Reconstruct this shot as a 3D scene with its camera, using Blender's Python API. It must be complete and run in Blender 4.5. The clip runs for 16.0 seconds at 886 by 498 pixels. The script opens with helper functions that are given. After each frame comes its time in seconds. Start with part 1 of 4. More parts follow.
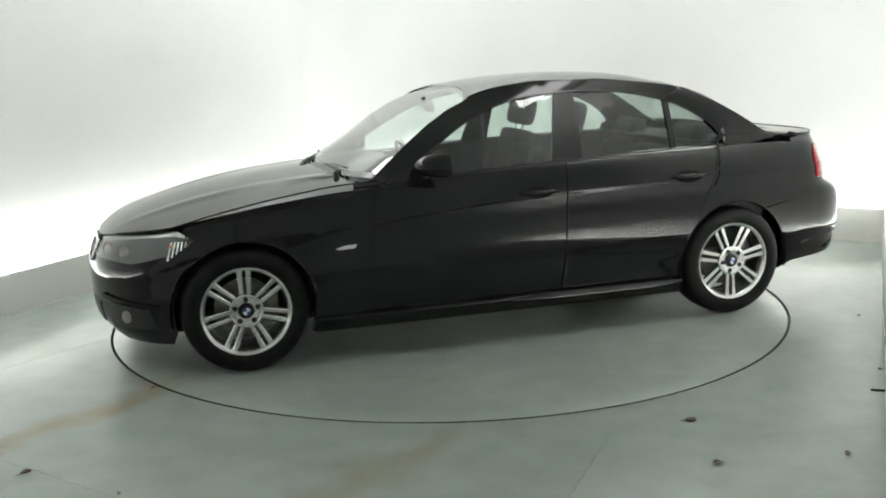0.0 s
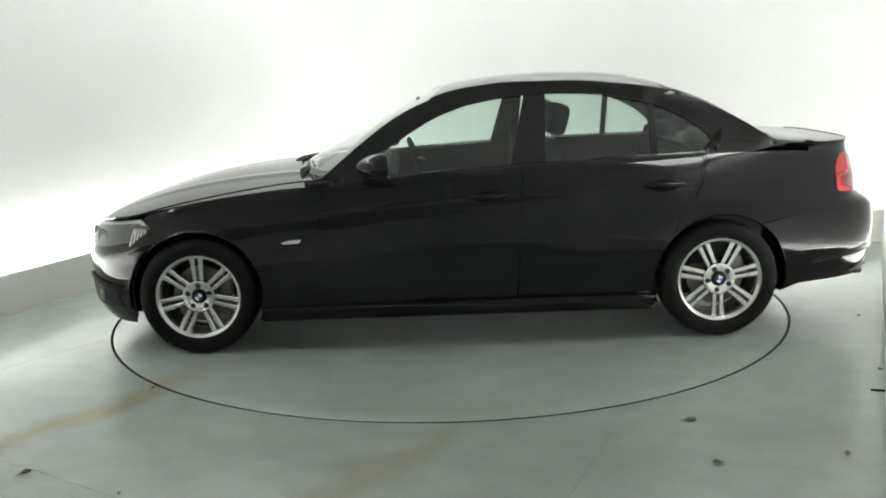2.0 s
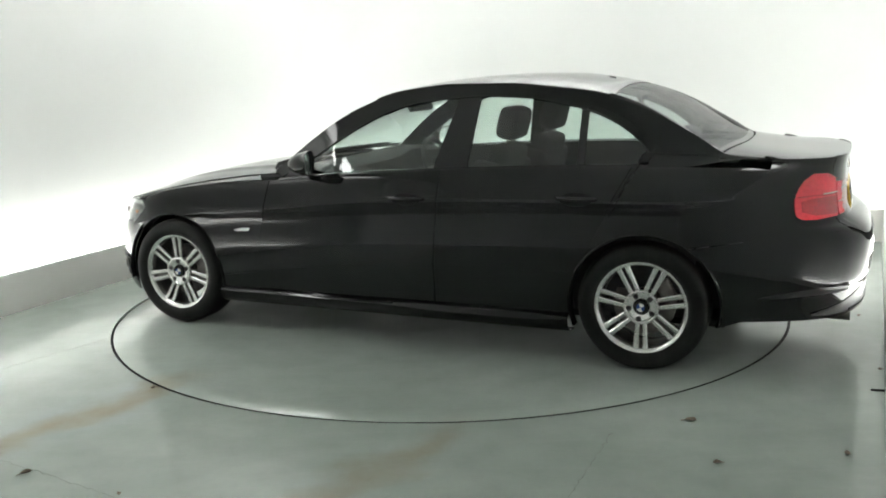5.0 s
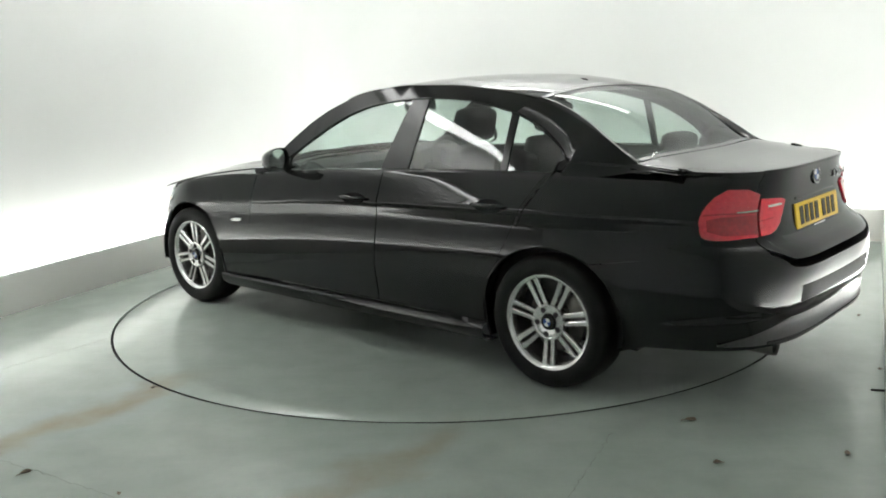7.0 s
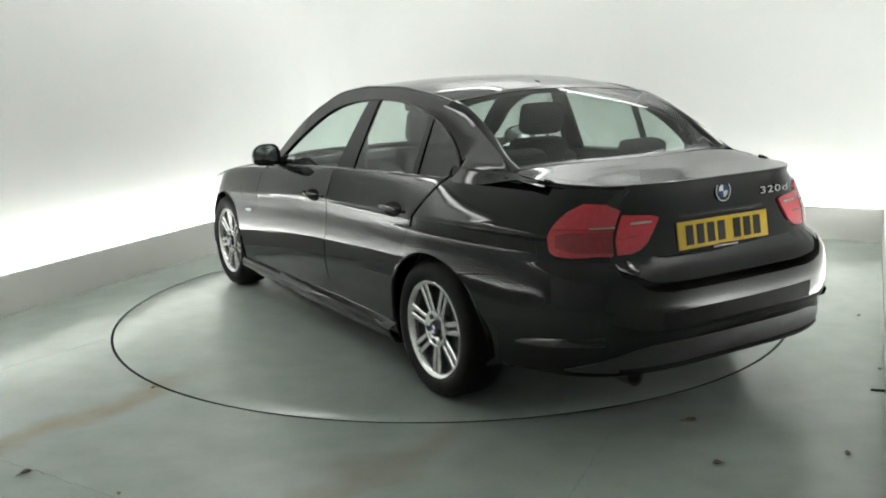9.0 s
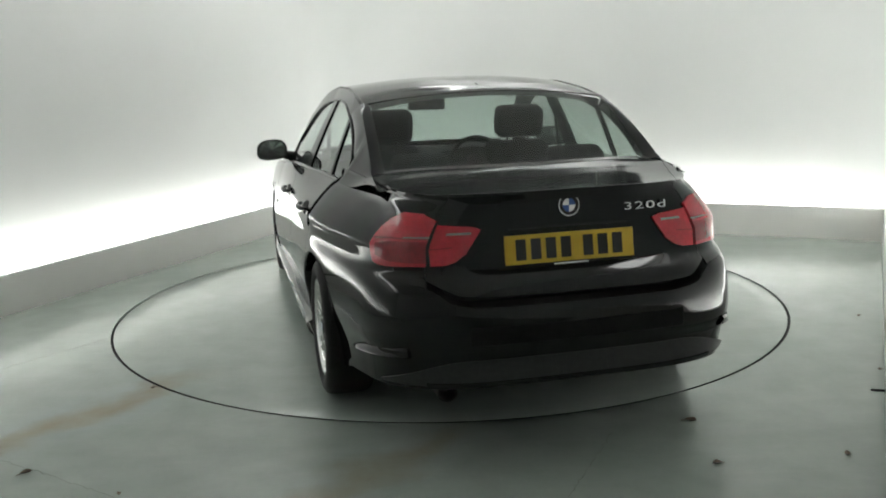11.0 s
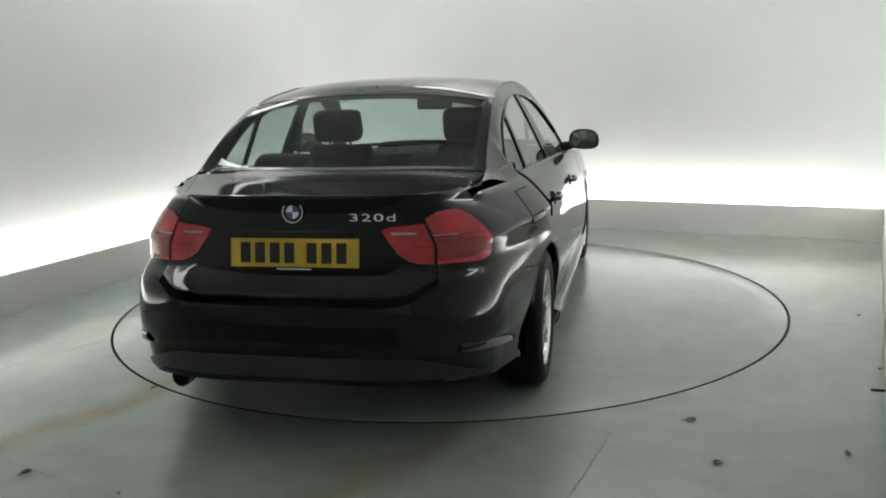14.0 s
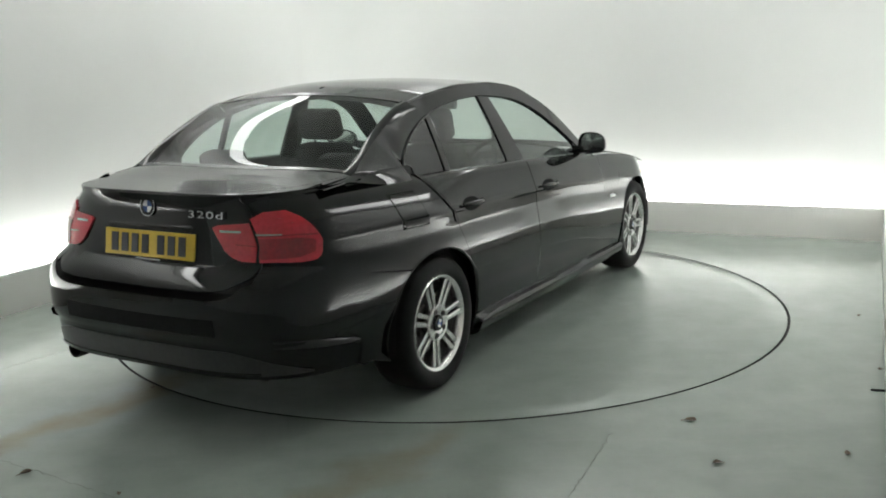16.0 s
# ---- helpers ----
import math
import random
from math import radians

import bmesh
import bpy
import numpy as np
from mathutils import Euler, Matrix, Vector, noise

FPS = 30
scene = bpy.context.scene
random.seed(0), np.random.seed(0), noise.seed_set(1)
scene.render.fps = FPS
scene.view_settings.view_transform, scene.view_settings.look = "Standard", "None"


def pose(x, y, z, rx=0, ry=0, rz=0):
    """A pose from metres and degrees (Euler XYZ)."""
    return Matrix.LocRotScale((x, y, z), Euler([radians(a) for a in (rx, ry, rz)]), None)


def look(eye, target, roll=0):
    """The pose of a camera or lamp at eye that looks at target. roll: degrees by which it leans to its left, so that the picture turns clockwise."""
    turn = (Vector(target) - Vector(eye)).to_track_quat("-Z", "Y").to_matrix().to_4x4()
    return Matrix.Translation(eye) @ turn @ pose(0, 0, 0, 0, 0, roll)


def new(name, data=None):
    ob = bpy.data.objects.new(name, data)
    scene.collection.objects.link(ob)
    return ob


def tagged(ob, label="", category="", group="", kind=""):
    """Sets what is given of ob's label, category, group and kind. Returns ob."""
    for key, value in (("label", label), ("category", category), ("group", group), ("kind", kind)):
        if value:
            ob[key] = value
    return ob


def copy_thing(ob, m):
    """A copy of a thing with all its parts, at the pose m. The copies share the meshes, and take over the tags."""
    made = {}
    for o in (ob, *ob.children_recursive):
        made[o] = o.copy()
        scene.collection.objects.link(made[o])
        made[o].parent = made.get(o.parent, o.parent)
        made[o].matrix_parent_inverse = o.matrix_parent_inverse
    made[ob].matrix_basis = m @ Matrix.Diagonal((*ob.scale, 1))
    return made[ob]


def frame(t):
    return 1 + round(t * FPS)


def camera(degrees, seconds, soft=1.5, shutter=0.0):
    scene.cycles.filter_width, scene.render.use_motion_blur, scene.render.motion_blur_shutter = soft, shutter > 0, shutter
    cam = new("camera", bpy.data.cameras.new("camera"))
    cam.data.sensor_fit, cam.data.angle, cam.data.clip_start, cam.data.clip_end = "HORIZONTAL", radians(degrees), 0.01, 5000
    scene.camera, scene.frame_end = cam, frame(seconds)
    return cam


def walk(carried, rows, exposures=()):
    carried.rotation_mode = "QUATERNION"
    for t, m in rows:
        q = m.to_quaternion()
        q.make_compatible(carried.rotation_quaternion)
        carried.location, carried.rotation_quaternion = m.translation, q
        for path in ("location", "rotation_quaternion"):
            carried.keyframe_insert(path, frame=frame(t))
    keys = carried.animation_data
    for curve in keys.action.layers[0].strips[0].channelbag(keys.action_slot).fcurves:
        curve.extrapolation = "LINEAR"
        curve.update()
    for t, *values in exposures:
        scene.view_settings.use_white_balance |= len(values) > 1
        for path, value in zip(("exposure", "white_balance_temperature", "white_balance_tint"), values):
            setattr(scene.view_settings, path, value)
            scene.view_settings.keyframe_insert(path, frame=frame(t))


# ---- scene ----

cam = camera(51.7, 16.0, soft=1.9)
EYE = (0.0, -5.664, 1.480)
AIM = (-0.00483, 0.98008, -0.19854)
STILL = look(EYE, [e + a for e, a in zip(EYE, AIM)], -1.803)
walk(cam, [(0.0, STILL), (16.0, STILL)],
     exposures=[(0.0, -0.04), (2.5, 0.07), (4.0, 0.08), (7.0, -0.01), (9.0, -0.23), (11.3, -0.57), (13.0, -0.64), (14.5, -0.55), (16.0, -0.39)])

# ---- light ----
world = bpy.data.worlds.new("world")
world.use_nodes = True
world.node_tree.nodes["Background"].inputs[0].default_value = (0.8, 0.9, 0.85, 1)
world.node_tree.nodes["Background"].inputs[1].default_value = 0.02
scene.world = world
TROUGH_POWER = 21.0
# strength of the unseen fill strips added overhead
FILL_POWER = 11.3


# ---- materials ----
def material(name, color=(0.5, 0.5, 0.5), rough=0.5, metal=0.0, coat=0.0, emit=0.0, spec=0.5):
    m = bpy.data.materials.new(name)
    m.use_nodes = True
    b = m.node_tree.nodes["Principled BSDF"]
    b.inputs["Base Color"].default_value = (*color, 1)
    b.inputs["Roughness"].default_value = rough
    b.inputs["Metallic"].default_value = metal
    b.inputs["Coat Weight"].default_value = coat
    b.inputs["Coat Roughness"].default_value = 0.065
    b.inputs["Coat IOR"].default_value = 1.405
    b.inputs["Specular IOR Level"].default_value = spec
    if emit:
        b.inputs["Emission Color"].default_value = (*color, 1)
        b.inputs["Emission Strength"].default_value = emit
    return m


def varied(m, scale, low, high, rough=None, bump=0.0, detail=6.0, coords="Object", stretch=(1, 1, 1)):
    """Noise between two colours, and between two roughnesses, with fine relief."""
    t = m.node_tree
    b = t.nodes["Principled BSDF"]
    tc = t.nodes.new("ShaderNodeTexCoord")
    mp = t.nodes.new("ShaderNodeMapping")
    mp.inputs["Scale"].default_value = stretch
    n = t.nodes.new("ShaderNodeTexNoise")
    n.inputs["Scale"].default_value, n.inputs["Detail"].default_value = scale, detail
    t.links.new(tc.outputs[coords], mp.inputs[0])
    t.links.new(mp.outputs[0], n.inputs["Vector"])
    r = t.nodes.new("ShaderNodeValToRGB")
    r.color_ramp.elements[0].position, r.color_ramp.elements[1].position = 0.3, 0.7
    r.color_ramp.elements[0].color, r.color_ramp.elements[1].color = (*low, 1), (*high, 1)
    t.links.new(n.outputs["Fac"], r.inputs["Fac"])
    t.links.new(r.outputs[0], b.inputs["Base Color"])
    if rough:
        mr = t.nodes.new("ShaderNodeMapRange")
        mr.inputs["From Min"].default_value, mr.inputs["From Max"].default_value = 0.3, 0.7
        mr.inputs["To Min"].default_value, mr.inputs["To Max"].default_value = rough
        t.links.new(n.outputs["Fac"], mr.inputs["Value"])
        t.links.new(mr.outputs[0], b.inputs["Roughness"])
    if bump:
        n2 = t.nodes.new("ShaderNodeTexNoise")
        n2.inputs["Scale"].default_value = scale * 14
        t.links.new(mp.outputs[0], n2.inputs["Vector"])
        bp = t.nodes.new("ShaderNodeBump")
        bp.inputs["Strength"].default_value, bp.inputs["Distance"].default_value = bump, 0.002
        t.links.new(n2.outputs["Fac"], bp.inputs["Height"])
        t.links.new(bp.outputs[0], b.inputs["Normal"])
    return m


def glass(name, tint, gloss=1.0):
    m = bpy.data.materials.new(name)
    m.use_nodes = True
    t = m.node_tree
    t.nodes.remove(t.nodes["Principled BSDF"])
    tr, gl = t.nodes.new("ShaderNodeBsdfTransparent"), t.nodes.new("ShaderNodeBsdfGlossy")
    tr.inputs[0].default_value = (*tint, 1)
    gl.inputs["Roughness"].default_value = 0.03
    gl.inputs["Color"].default_value = (gloss, gloss, gloss, 1)
    lw, mx = t.nodes.new("ShaderNodeLayerWeight"), t.nodes.new("ShaderNodeMixShader")
    lw.inputs[0].default_value = 0.5
    pw, ma = t.nodes.new("ShaderNodeMath"), t.nodes.new("ShaderNodeMath")
    pw.operation, ma.operation = "POWER", "MULTIPLY_ADD"
    pw.inputs[1].default_value, ma.inputs[1].default_value, ma.inputs[2].default_value = 4.5, 0.92, 0.08
    t.links.new(lw.outputs["Facing"], pw.inputs[0])
    t.links.new(pw.outputs[0], ma.inputs[0])
    t.links.new(ma.outputs[0], mx.inputs[0])
    t.links.new(tr.outputs[0], mx.inputs[1])
    t.links.new(gl.outputs[0], mx.inputs[2])
    t.links.new(mx.outputs[0], t.nodes["Material Output"].inputs[0])
    return m


def floor_material(name):
    """Worn grey-green floor paint: clouds, scuffs, brown tracked-in dirt in two bands."""
    m = material(name, rough=0.3, spec=0.5)
    t = m.node_tree
    b = t.nodes["Principled BSDF"]
    N, L = t.nodes.new, t.links.new
    geo = N("ShaderNodeNewGeometry")

    def noise_at(scale, detail=6.0, stretch=(1, 1, 1)):
        mp, n = N("ShaderNodeMapping"), N("ShaderNodeTexNoise")
        mp.inputs["Scale"].default_value = stretch
        n.inputs["Scale"].default_value, n.inputs["Detail"].default_value = scale, detail
        L(geo.outputs["Position"], mp.inputs[0])
        L(mp.outputs[0], n.inputs["Vector"])
        return n.outputs["Fac"]

    def ramp(fac, p0, p1, c0, c1):
        r = N("ShaderNodeValToRGB")
        r.color_ramp.elements[0].position, r.color_ramp.elements[1].position = p0, p1
        r.color_ramp.elements[0].color, r.color_ramp.elements[1].color = (*c0, 1), (*c1, 1)
        L(fac, r.inputs[0])
        return r.outputs[0]

    def mix(fac, a, c):
        x = N("ShaderNodeMix")
        x.data_type = "RGBA"
        L(fac, x.inputs[0])
        L(a, x.inputs[6])
        if isinstance(c, tuple):
            x.inputs[7].default_value = (*c, 1)
        else:
            L(c, x.inputs[7])
        return x.outputs[2]

    def math_node(op, a, c=0.0):
        x = N("ShaderNodeMath")
        x.operation = op
        x.use_clamp = op == "MULTIPLY"
        if op == "MULTIPLY_ADD":
            x.inputs[2].default_value = 0.0
        for i, v in enumerate((a, c)):
            if isinstance(v, float):
                x.inputs[i].default_value = v
            else:
                L(v, x.inputs[i])
        return x.outputs[0]

    base = ramp(noise_at(1.3), 0.3, 0.72, FLOOR_LOW, FLOOR_HIGH)
    fine = ramp(noise_at(38.0, 8.0), 0.35, 0.75, (0.0, 0.0, 0.0), (1, 1, 1))
    base = mix(math_node("MULTIPLY", fine, 0.10), base, (0.22, 0.245, 0.228))
    blot = ramp(noise_at(5.5, 7.0), 0.40, 0.68, (0.0, 0.0, 0.0), (1, 1, 1))
    base = mix(math_node("MULTIPLY", blot, 0.22), base, (0.195, 0.218, 0.20))
    streak = ramp(noise_at(3.0, 6.0, (1.0, 7.0, 1.0)), 0.52, 0.72, (0.0, 0.0, 0.0), (1, 1, 1))
    base = mix(math_node("MULTIPLY", streak, 0.20), base, (0.35, 0.37, 0.345))
    # dirt bands: distance from two lines on the floor, broken up by noise
    sep = N("ShaderNodeSeparateXYZ")
    L(geo.outputs["Position"], sep.inputs[0])
    wob = noise_at(2.6)
    for ax, ay, bx, by, wide, amount in ((-2.2, -2.75, -1.25, -1.30, 0.16, 0.55), (-0.62, -2.9, 0.05, -2.0, 0.17, 0.36)):
        dx, dy = bx - ax, by - ay
        ln = math.hypot(dx, dy)
        dist = math_node("ADD", math_node("ADD", math_node("MULTIPLY_ADD", sep.outputs[0], -dy / ln),
                                          math_node("MULTIPLY_ADD", sep.outputs[1], dx / ln)), (ax * dy - ay * dx) / ln)
        off = math_node("ADD", dist, math_node("SUBTRACT", math_node("MULTIPLY_ADD", wob, 0.5), 0.25))
        fall = N("ShaderNodeMapRange")
        fall.interpolation_type = "SMOOTHSTEP"
        fall.inputs["From Min"].default_value, fall.inputs["From Max"].default_value = wide, 0.0
        L(math_node("ABSOLUTE", off), fall.inputs["Value"])
        along = math_node("ADD", math_node("ADD", math_node("MULTIPLY_ADD", sep.outputs[0], dx / ln),
                                           math_node("MULTIPLY_ADD", sep.outputs[1], dy / ln)), -(ax * dx + ay * dy) / ln)
        end = N("ShaderNodeMapRange")
        end.interpolation_type = "SMOOTHSTEP"
        end.inputs["From Min"].default_value, end.inputs["From Max"].default_value = ln + 0.15, ln - 0.35
        L(along, end.inputs["Value"])
        k = math_node("MULTIPLY", math_node("MULTIPLY", fall.outputs[0], end.outputs[0]),
                      math_node("MULTIPLY", math_node("ADD", noise_at(7.0), 0.2), amount * 1.6))
        base = mix(k, base, (0.245, 0.195, 0.125))
    L(base, b.inputs["Base Color"])
    mr = N("ShaderNodeMapRange")
    mr.inputs["From Min"].default_value, mr.inputs["From Max"].default_value = 0.3, 0.7
    mr.inputs["To Min"].default_value, mr.inputs["To Max"].default_value = 0.17, 0.26
    L(noise_at(2.2, 8.0), mr.inputs["Value"])
    L(mr.outputs[0], b.inputs["Roughness"])
    bp = N("ShaderNodeBump")
    bp.inputs["Strength"].default_value, bp.inputs["Distance"].default_value = 0.10, 0.001
    L(noise_at(60.0, 4.0), bp.inputs["Height"])
    L(bp.outputs[0], b.inputs["Normal"])
    return m


FLOOR_LOW, FLOOR_HIGH = (0.272, 0.312, 0.282), (0.338, 0.378, 0.346)
M_floor = floor_material("floor_paint")
M_wall = varied(material("wall_paint", rough=0.75), 0.8, (0.80, 0.808, 0.795), (0.84, 0.848, 0.835), bump=0.1)
M_skirt = varied(material("skirt_paint", rough=0.5), 1.6, (0.87, 0.86, 0.825), (0.91, 0.90, 0.865), bump=0.1)
M_unseen_wall = varied(material("unseen_wall_white", rough=0.7), 1.0, (0.78, 0.79, 0.775), (0.83, 0.84, 0.825), bump=0.1)
M_ceiling = varied(material("ceiling_paint", rough=0.8), 0.9, (0.72, 0.73, 0.71), (0.80, 0.81, 0.79))
M_strip = material("led_strip", (0.99, 1.0, 0.98), emit=TROUGH_POWER)
M_fill = material("fill_light", (0.99, 1.0, 0.985), emit=FILL_POWER)
M_joint = varied(material("joint_dirt", rough=0.8), 20, (0.03, 0.032, 0.028), (0.09, 0.09, 0.08))
M_crack = varied(material("crack_dirt", rough=0.8), 9, (0.12, 0.13, 0.115), (0.24, 0.26, 0.24))
M_leaf = varied(material("dry_leaf", rough=0.7), 60, (0.07, 0.05, 0.03), (0.20, 0.15, 0.10))
M_paint = varied(material("black_paint", rough=0.22, coat=1.0, spec=0.0), 3.0, (0.0040, 0.0040, 0.0044), (0.0060, 0.0058, 0.006))
M_plastic = varied(material("black_plastic", rough=0.42, spec=0.25), 50, (0.006, 0.006, 0.006), (0.011, 0.011, 0.011))
M_valance = varied(material("grey_black_valance", rough=0.38, spec=0.4), 60, (0.022, 0.022, 0.023), (0.032, 0.032, 0.033))
# black trim, and the shade painted into slot, handle cups and bumper ledge
M_matte = varied(material("matte_trim_and_shade", rough=0.6, spec=0.08), 40, (0.005, 0.005, 0.005), (0.009, 0.009, 0.009))
M_trim = material("gloss_black_trim", (0.008, 0.008, 0.008), 0.16)
M_rubber = varied(material("tyre_rubber", rough=0.65, spec=0.2), 12, (0.006, 0.006, 0.006), (0.012, 0.012, 0.0115), bump=0.3)
M_alloy = varied(material("silver_alloy", rough=0.24, metal=0.93), 14, (0.54, 0.54, 0.53), (0.66, 0.66, 0.65))
M_barrel = varied(material("rim_barrel_grime", rough=0.5, metal=0.5), 8, (0.05, 0.05, 0.045), (0.12, 0.12, 0.11))
M_iron = varied(material("brake_iron", rough=0.45, metal=0.8), 18, (0.12, 0.11, 0.10), (0.22, 0.21, 0.20))
M_chrome = material("chrome", (0.75, 0.76, 0.76), 0.12, 1.0)
M_red = varied(material("red_lens", rough=0.18, coat=0.9), 60, (0.44, 0.014, 0.026), (0.54, 0.022, 0.036))
M_red_dark = varied(material("dark_red_lens", rough=0.18, coat=0.9), 60, (0.20, 0.006, 0.012), (0.28, 0.009, 0.016))
M_lens = glass("clear_lens", (0.93, 0.95, 0.94))
M_lamp_inner = varied(material("lamp_reflector", rough=0.35, metal=0.25), 30, (0.17, 0.17, 0.167), (0.34, 0.34, 0.33))
M_lamp_bowl = varied(material("smoked_lamp_bowl", rough=0.3, metal=0.3), 30, (0.045, 0.045, 0.046), (0.085, 0.085, 0.084))
M_white = material("white_insert", (0.72, 0.73, 0.72), 0.3)
M_blue = material("blue_insert", (0.02, 0.07, 0.25), 0.3)
M_yellow = varied(material("plate_yellow", rough=0.35), 8, (0.56, 0.36, 0.020), (0.66, 0.44, 0.035))
M_ink = material("plate_black", (0.012, 0.011, 0.010), 0.5)
M_glass = glass("side_glass", (0.74, 0.82, 0.78), 0.95)
M_screen = glass("screen_glass", (0.78, 0.86, 0.82))
M_rear_screen = glass("rear_screen_glass", (0.66, 0.74, 0.70), 0.5)
M_fabric = varied(material("seat_fabric", rough=0.9), 160, (0.014, 0.014, 0.015), (0.030, 0.030, 0.031), bump=0.4)
M_lining = varied(material("cabin_lining", rough=0.85), 60, (0.020, 0.020, 0.021), (0.034, 0.034, 0.035))
M_headliner = varied(material("headliner", rough=0.9), 40, (0.16, 0.16, 0.155), (0.21, 0.21, 0.20))
M_orange = material("amber_bulb", (0.65, 0.22, 0.05), 0.3)


# ---- mesh tools ----
def finish(name, bm, mat, parent=None, label="", smooth=40.0):
    me = bpy.data.meshes.new(name)
    bmesh.ops.recalc_face_normals(bm, faces=bm.faces) if smooth is None else None
    bm.to_mesh(me)
    bm.free()
    me.materials.append(mat)
    if smooth:
        for p in me.polygons:
            p.use_smooth = True
        me.set_sharp_from_angle(angle=radians(smooth))
    ob = new(name, me)
    if parent:
        ob.parent = parent
    if label:
        ob["label"] = label
    return ob


def part(name, bm, mat, parent, label="", smooth=40.0):
    return finish(name, bm, mat, parent, label, smooth)


def grid_mesh(rows, flip=False, closed=False):
    """Quads through equal rows of points."""
    bm = bmesh.new()
    vs = [[bm.verts.new(p) for p in r] for r in rows]
    n = len(rows[0])
    for a, b in zip(vs, vs[1:]):
        for j in range(n if closed else n - 1):
            k = (j + 1) % n
            q = [a[j], a[k], b[k], b[j]]
            bm.faces.new(q[::-1] if flip else q)
    return bm


def thick(ob, t, offset=-1.0):
    s = ob.modifiers.new("thickness", "SOLIDIFY")
    s.thickness, s.offset = t, offset
    s.use_even_offset = False
    e = ob.modifiers.new("crisp_edges", "EDGE_SPLIT")
    e.split_angle = radians(40)
    return ob


def box(bm, x0, x1, y0, y1, z0, z1, bevel=0.0, m=None):
    r = bmesh.ops.create_cube(bm, size=1)
    vs = r["verts"]
    for v in vs:
        v.co = Vector(((x0 + x1) / 2 + v.co.x * (x1 - x0), (y0 + y1) / 2 + v.co.y * (y1 - y0), (z0 + z1) / 2 + v.co.z * (z1 - z0)))
    if bevel:
        es = list({e for v in vs for e in v.link_edges})
        r = bmesh.ops.bevel(bm, geom=es, offset=bevel, segments=3, affect="EDGES", profile=0.6)
        vs = list({v for v in r["verts"]} | {v for v in vs if v.is_valid})
    if m is not None:
        for v in vs:
            v.co = m @ v.co
    return bm


def boxed(*a, **k):
    return box(bmesh.new(), *a, **k)


def lathe(profile, seg=48, axis="y"):
    """Turn a list of (radius, along) about an axis."""
    rows = []
    for r, h in profile:
        row = []
        for i in range(seg):
            a = 2 * math.pi * i / seg
            c, s = r * math.cos(a), r * math.sin(a)
            row.append({"y": (c, h, s), "z": (c, s, h), "x": (h, c, s)}[axis])
        rows.append(row)
    return grid_mesh(rows, closed=True)


def tube(points, r, seg=8, caps=True):
    pts = [Vector(p) for p in points]
    rows = []
    for i, p in enumerate(pts):
        d = (pts[min(i + 1, len(pts) - 1)] - pts[max(i - 1, 0)]).normalized()
        a = d.orthogonal() if abs(d.z) > 0.99 else d.cross(Vector((0, 0, 1)))
        a.normalize()
        b = d.cross(a)
        rr = r[i] if isinstance(r, (list, tuple)) else r
        rows.append([p + rr * (math.cos(2 * math.pi * k / seg) * a + math.sin(2 * math.pi * k / seg) * b) for k in range(seg)])
    bm = grid_mesh(rows, closed=True)
    if caps:
        bmesh.ops.holes_fill(bm, edges=[e for e in bm.edges if e.is_boundary])
    bmesh.ops.recalc_face_normals(bm, faces=bm.faces)
    return bm


def curve(xs, ys):
    """A smooth curve through the given knots (monotone in x, clamped at the ends)."""
    order = sorted(range(len(xs)), key=lambda i: xs[i])
    X, Y = [xs[i] for i in order], [ys[i] for i in order]
    n = len(X)
    s = [(Y[i + 1] - Y[i]) / (X[i + 1] - X[i]) for i in range(n - 1)]
    m = [s[0]] + [0 if s[i - 1] * s[i] <= 0 else 2 * s[i - 1] * s[i] / (s[i - 1] + s[i]) for i in range(1, n - 1)] + [s[-1]]

    def f(x):
        if x <= X[0]:
            return Y[0] + m[0] * (x - X[0])
        if x >= X[-1]:
            return Y[-1] + m[-1] * (x - X[-1])
        lo = max(i for i in range(n - 1) if X[i] <= x)
        h = X[lo + 1] - X[lo]
        u = (x - X[lo]) / h
        return ((1 + 2 * u) * (1 - u) ** 2 * Y[lo] + u * (1 - u) ** 2 * h * m[lo] + u * u * (3 - 2 * u) * Y[lo + 1] + u * u * (u - 1) * h * m[lo + 1])
    return f


# ---- the room: turned 25 degrees against the camera's axis ----
ROOM = radians(-25)
EX, EY = Vector((math.cos(ROOM), math.sin(ROOM), 0)), Vector((-math.sin(ROOM), math.cos(ROOM), 0))
HALF, BACK, NEAR, TOP = 2.51, 2.71, -5.75, 3.3
GAP, SKIRT_H, SKIRT_T = 0.19, 0.26, 0.03
RING = 2.036


def room(u, v, z=0.0):
    return EX * u + EY * v + Vector((0, 0, z))


def room_box(u0, u1, v0, v1, z0, z1, bevel=0.0):
    m = Matrix.Rotation(ROOM, 4, "Z")
    return boxed(u0, u1, v0, v1, z0, z1, bevel=bevel, m=m)


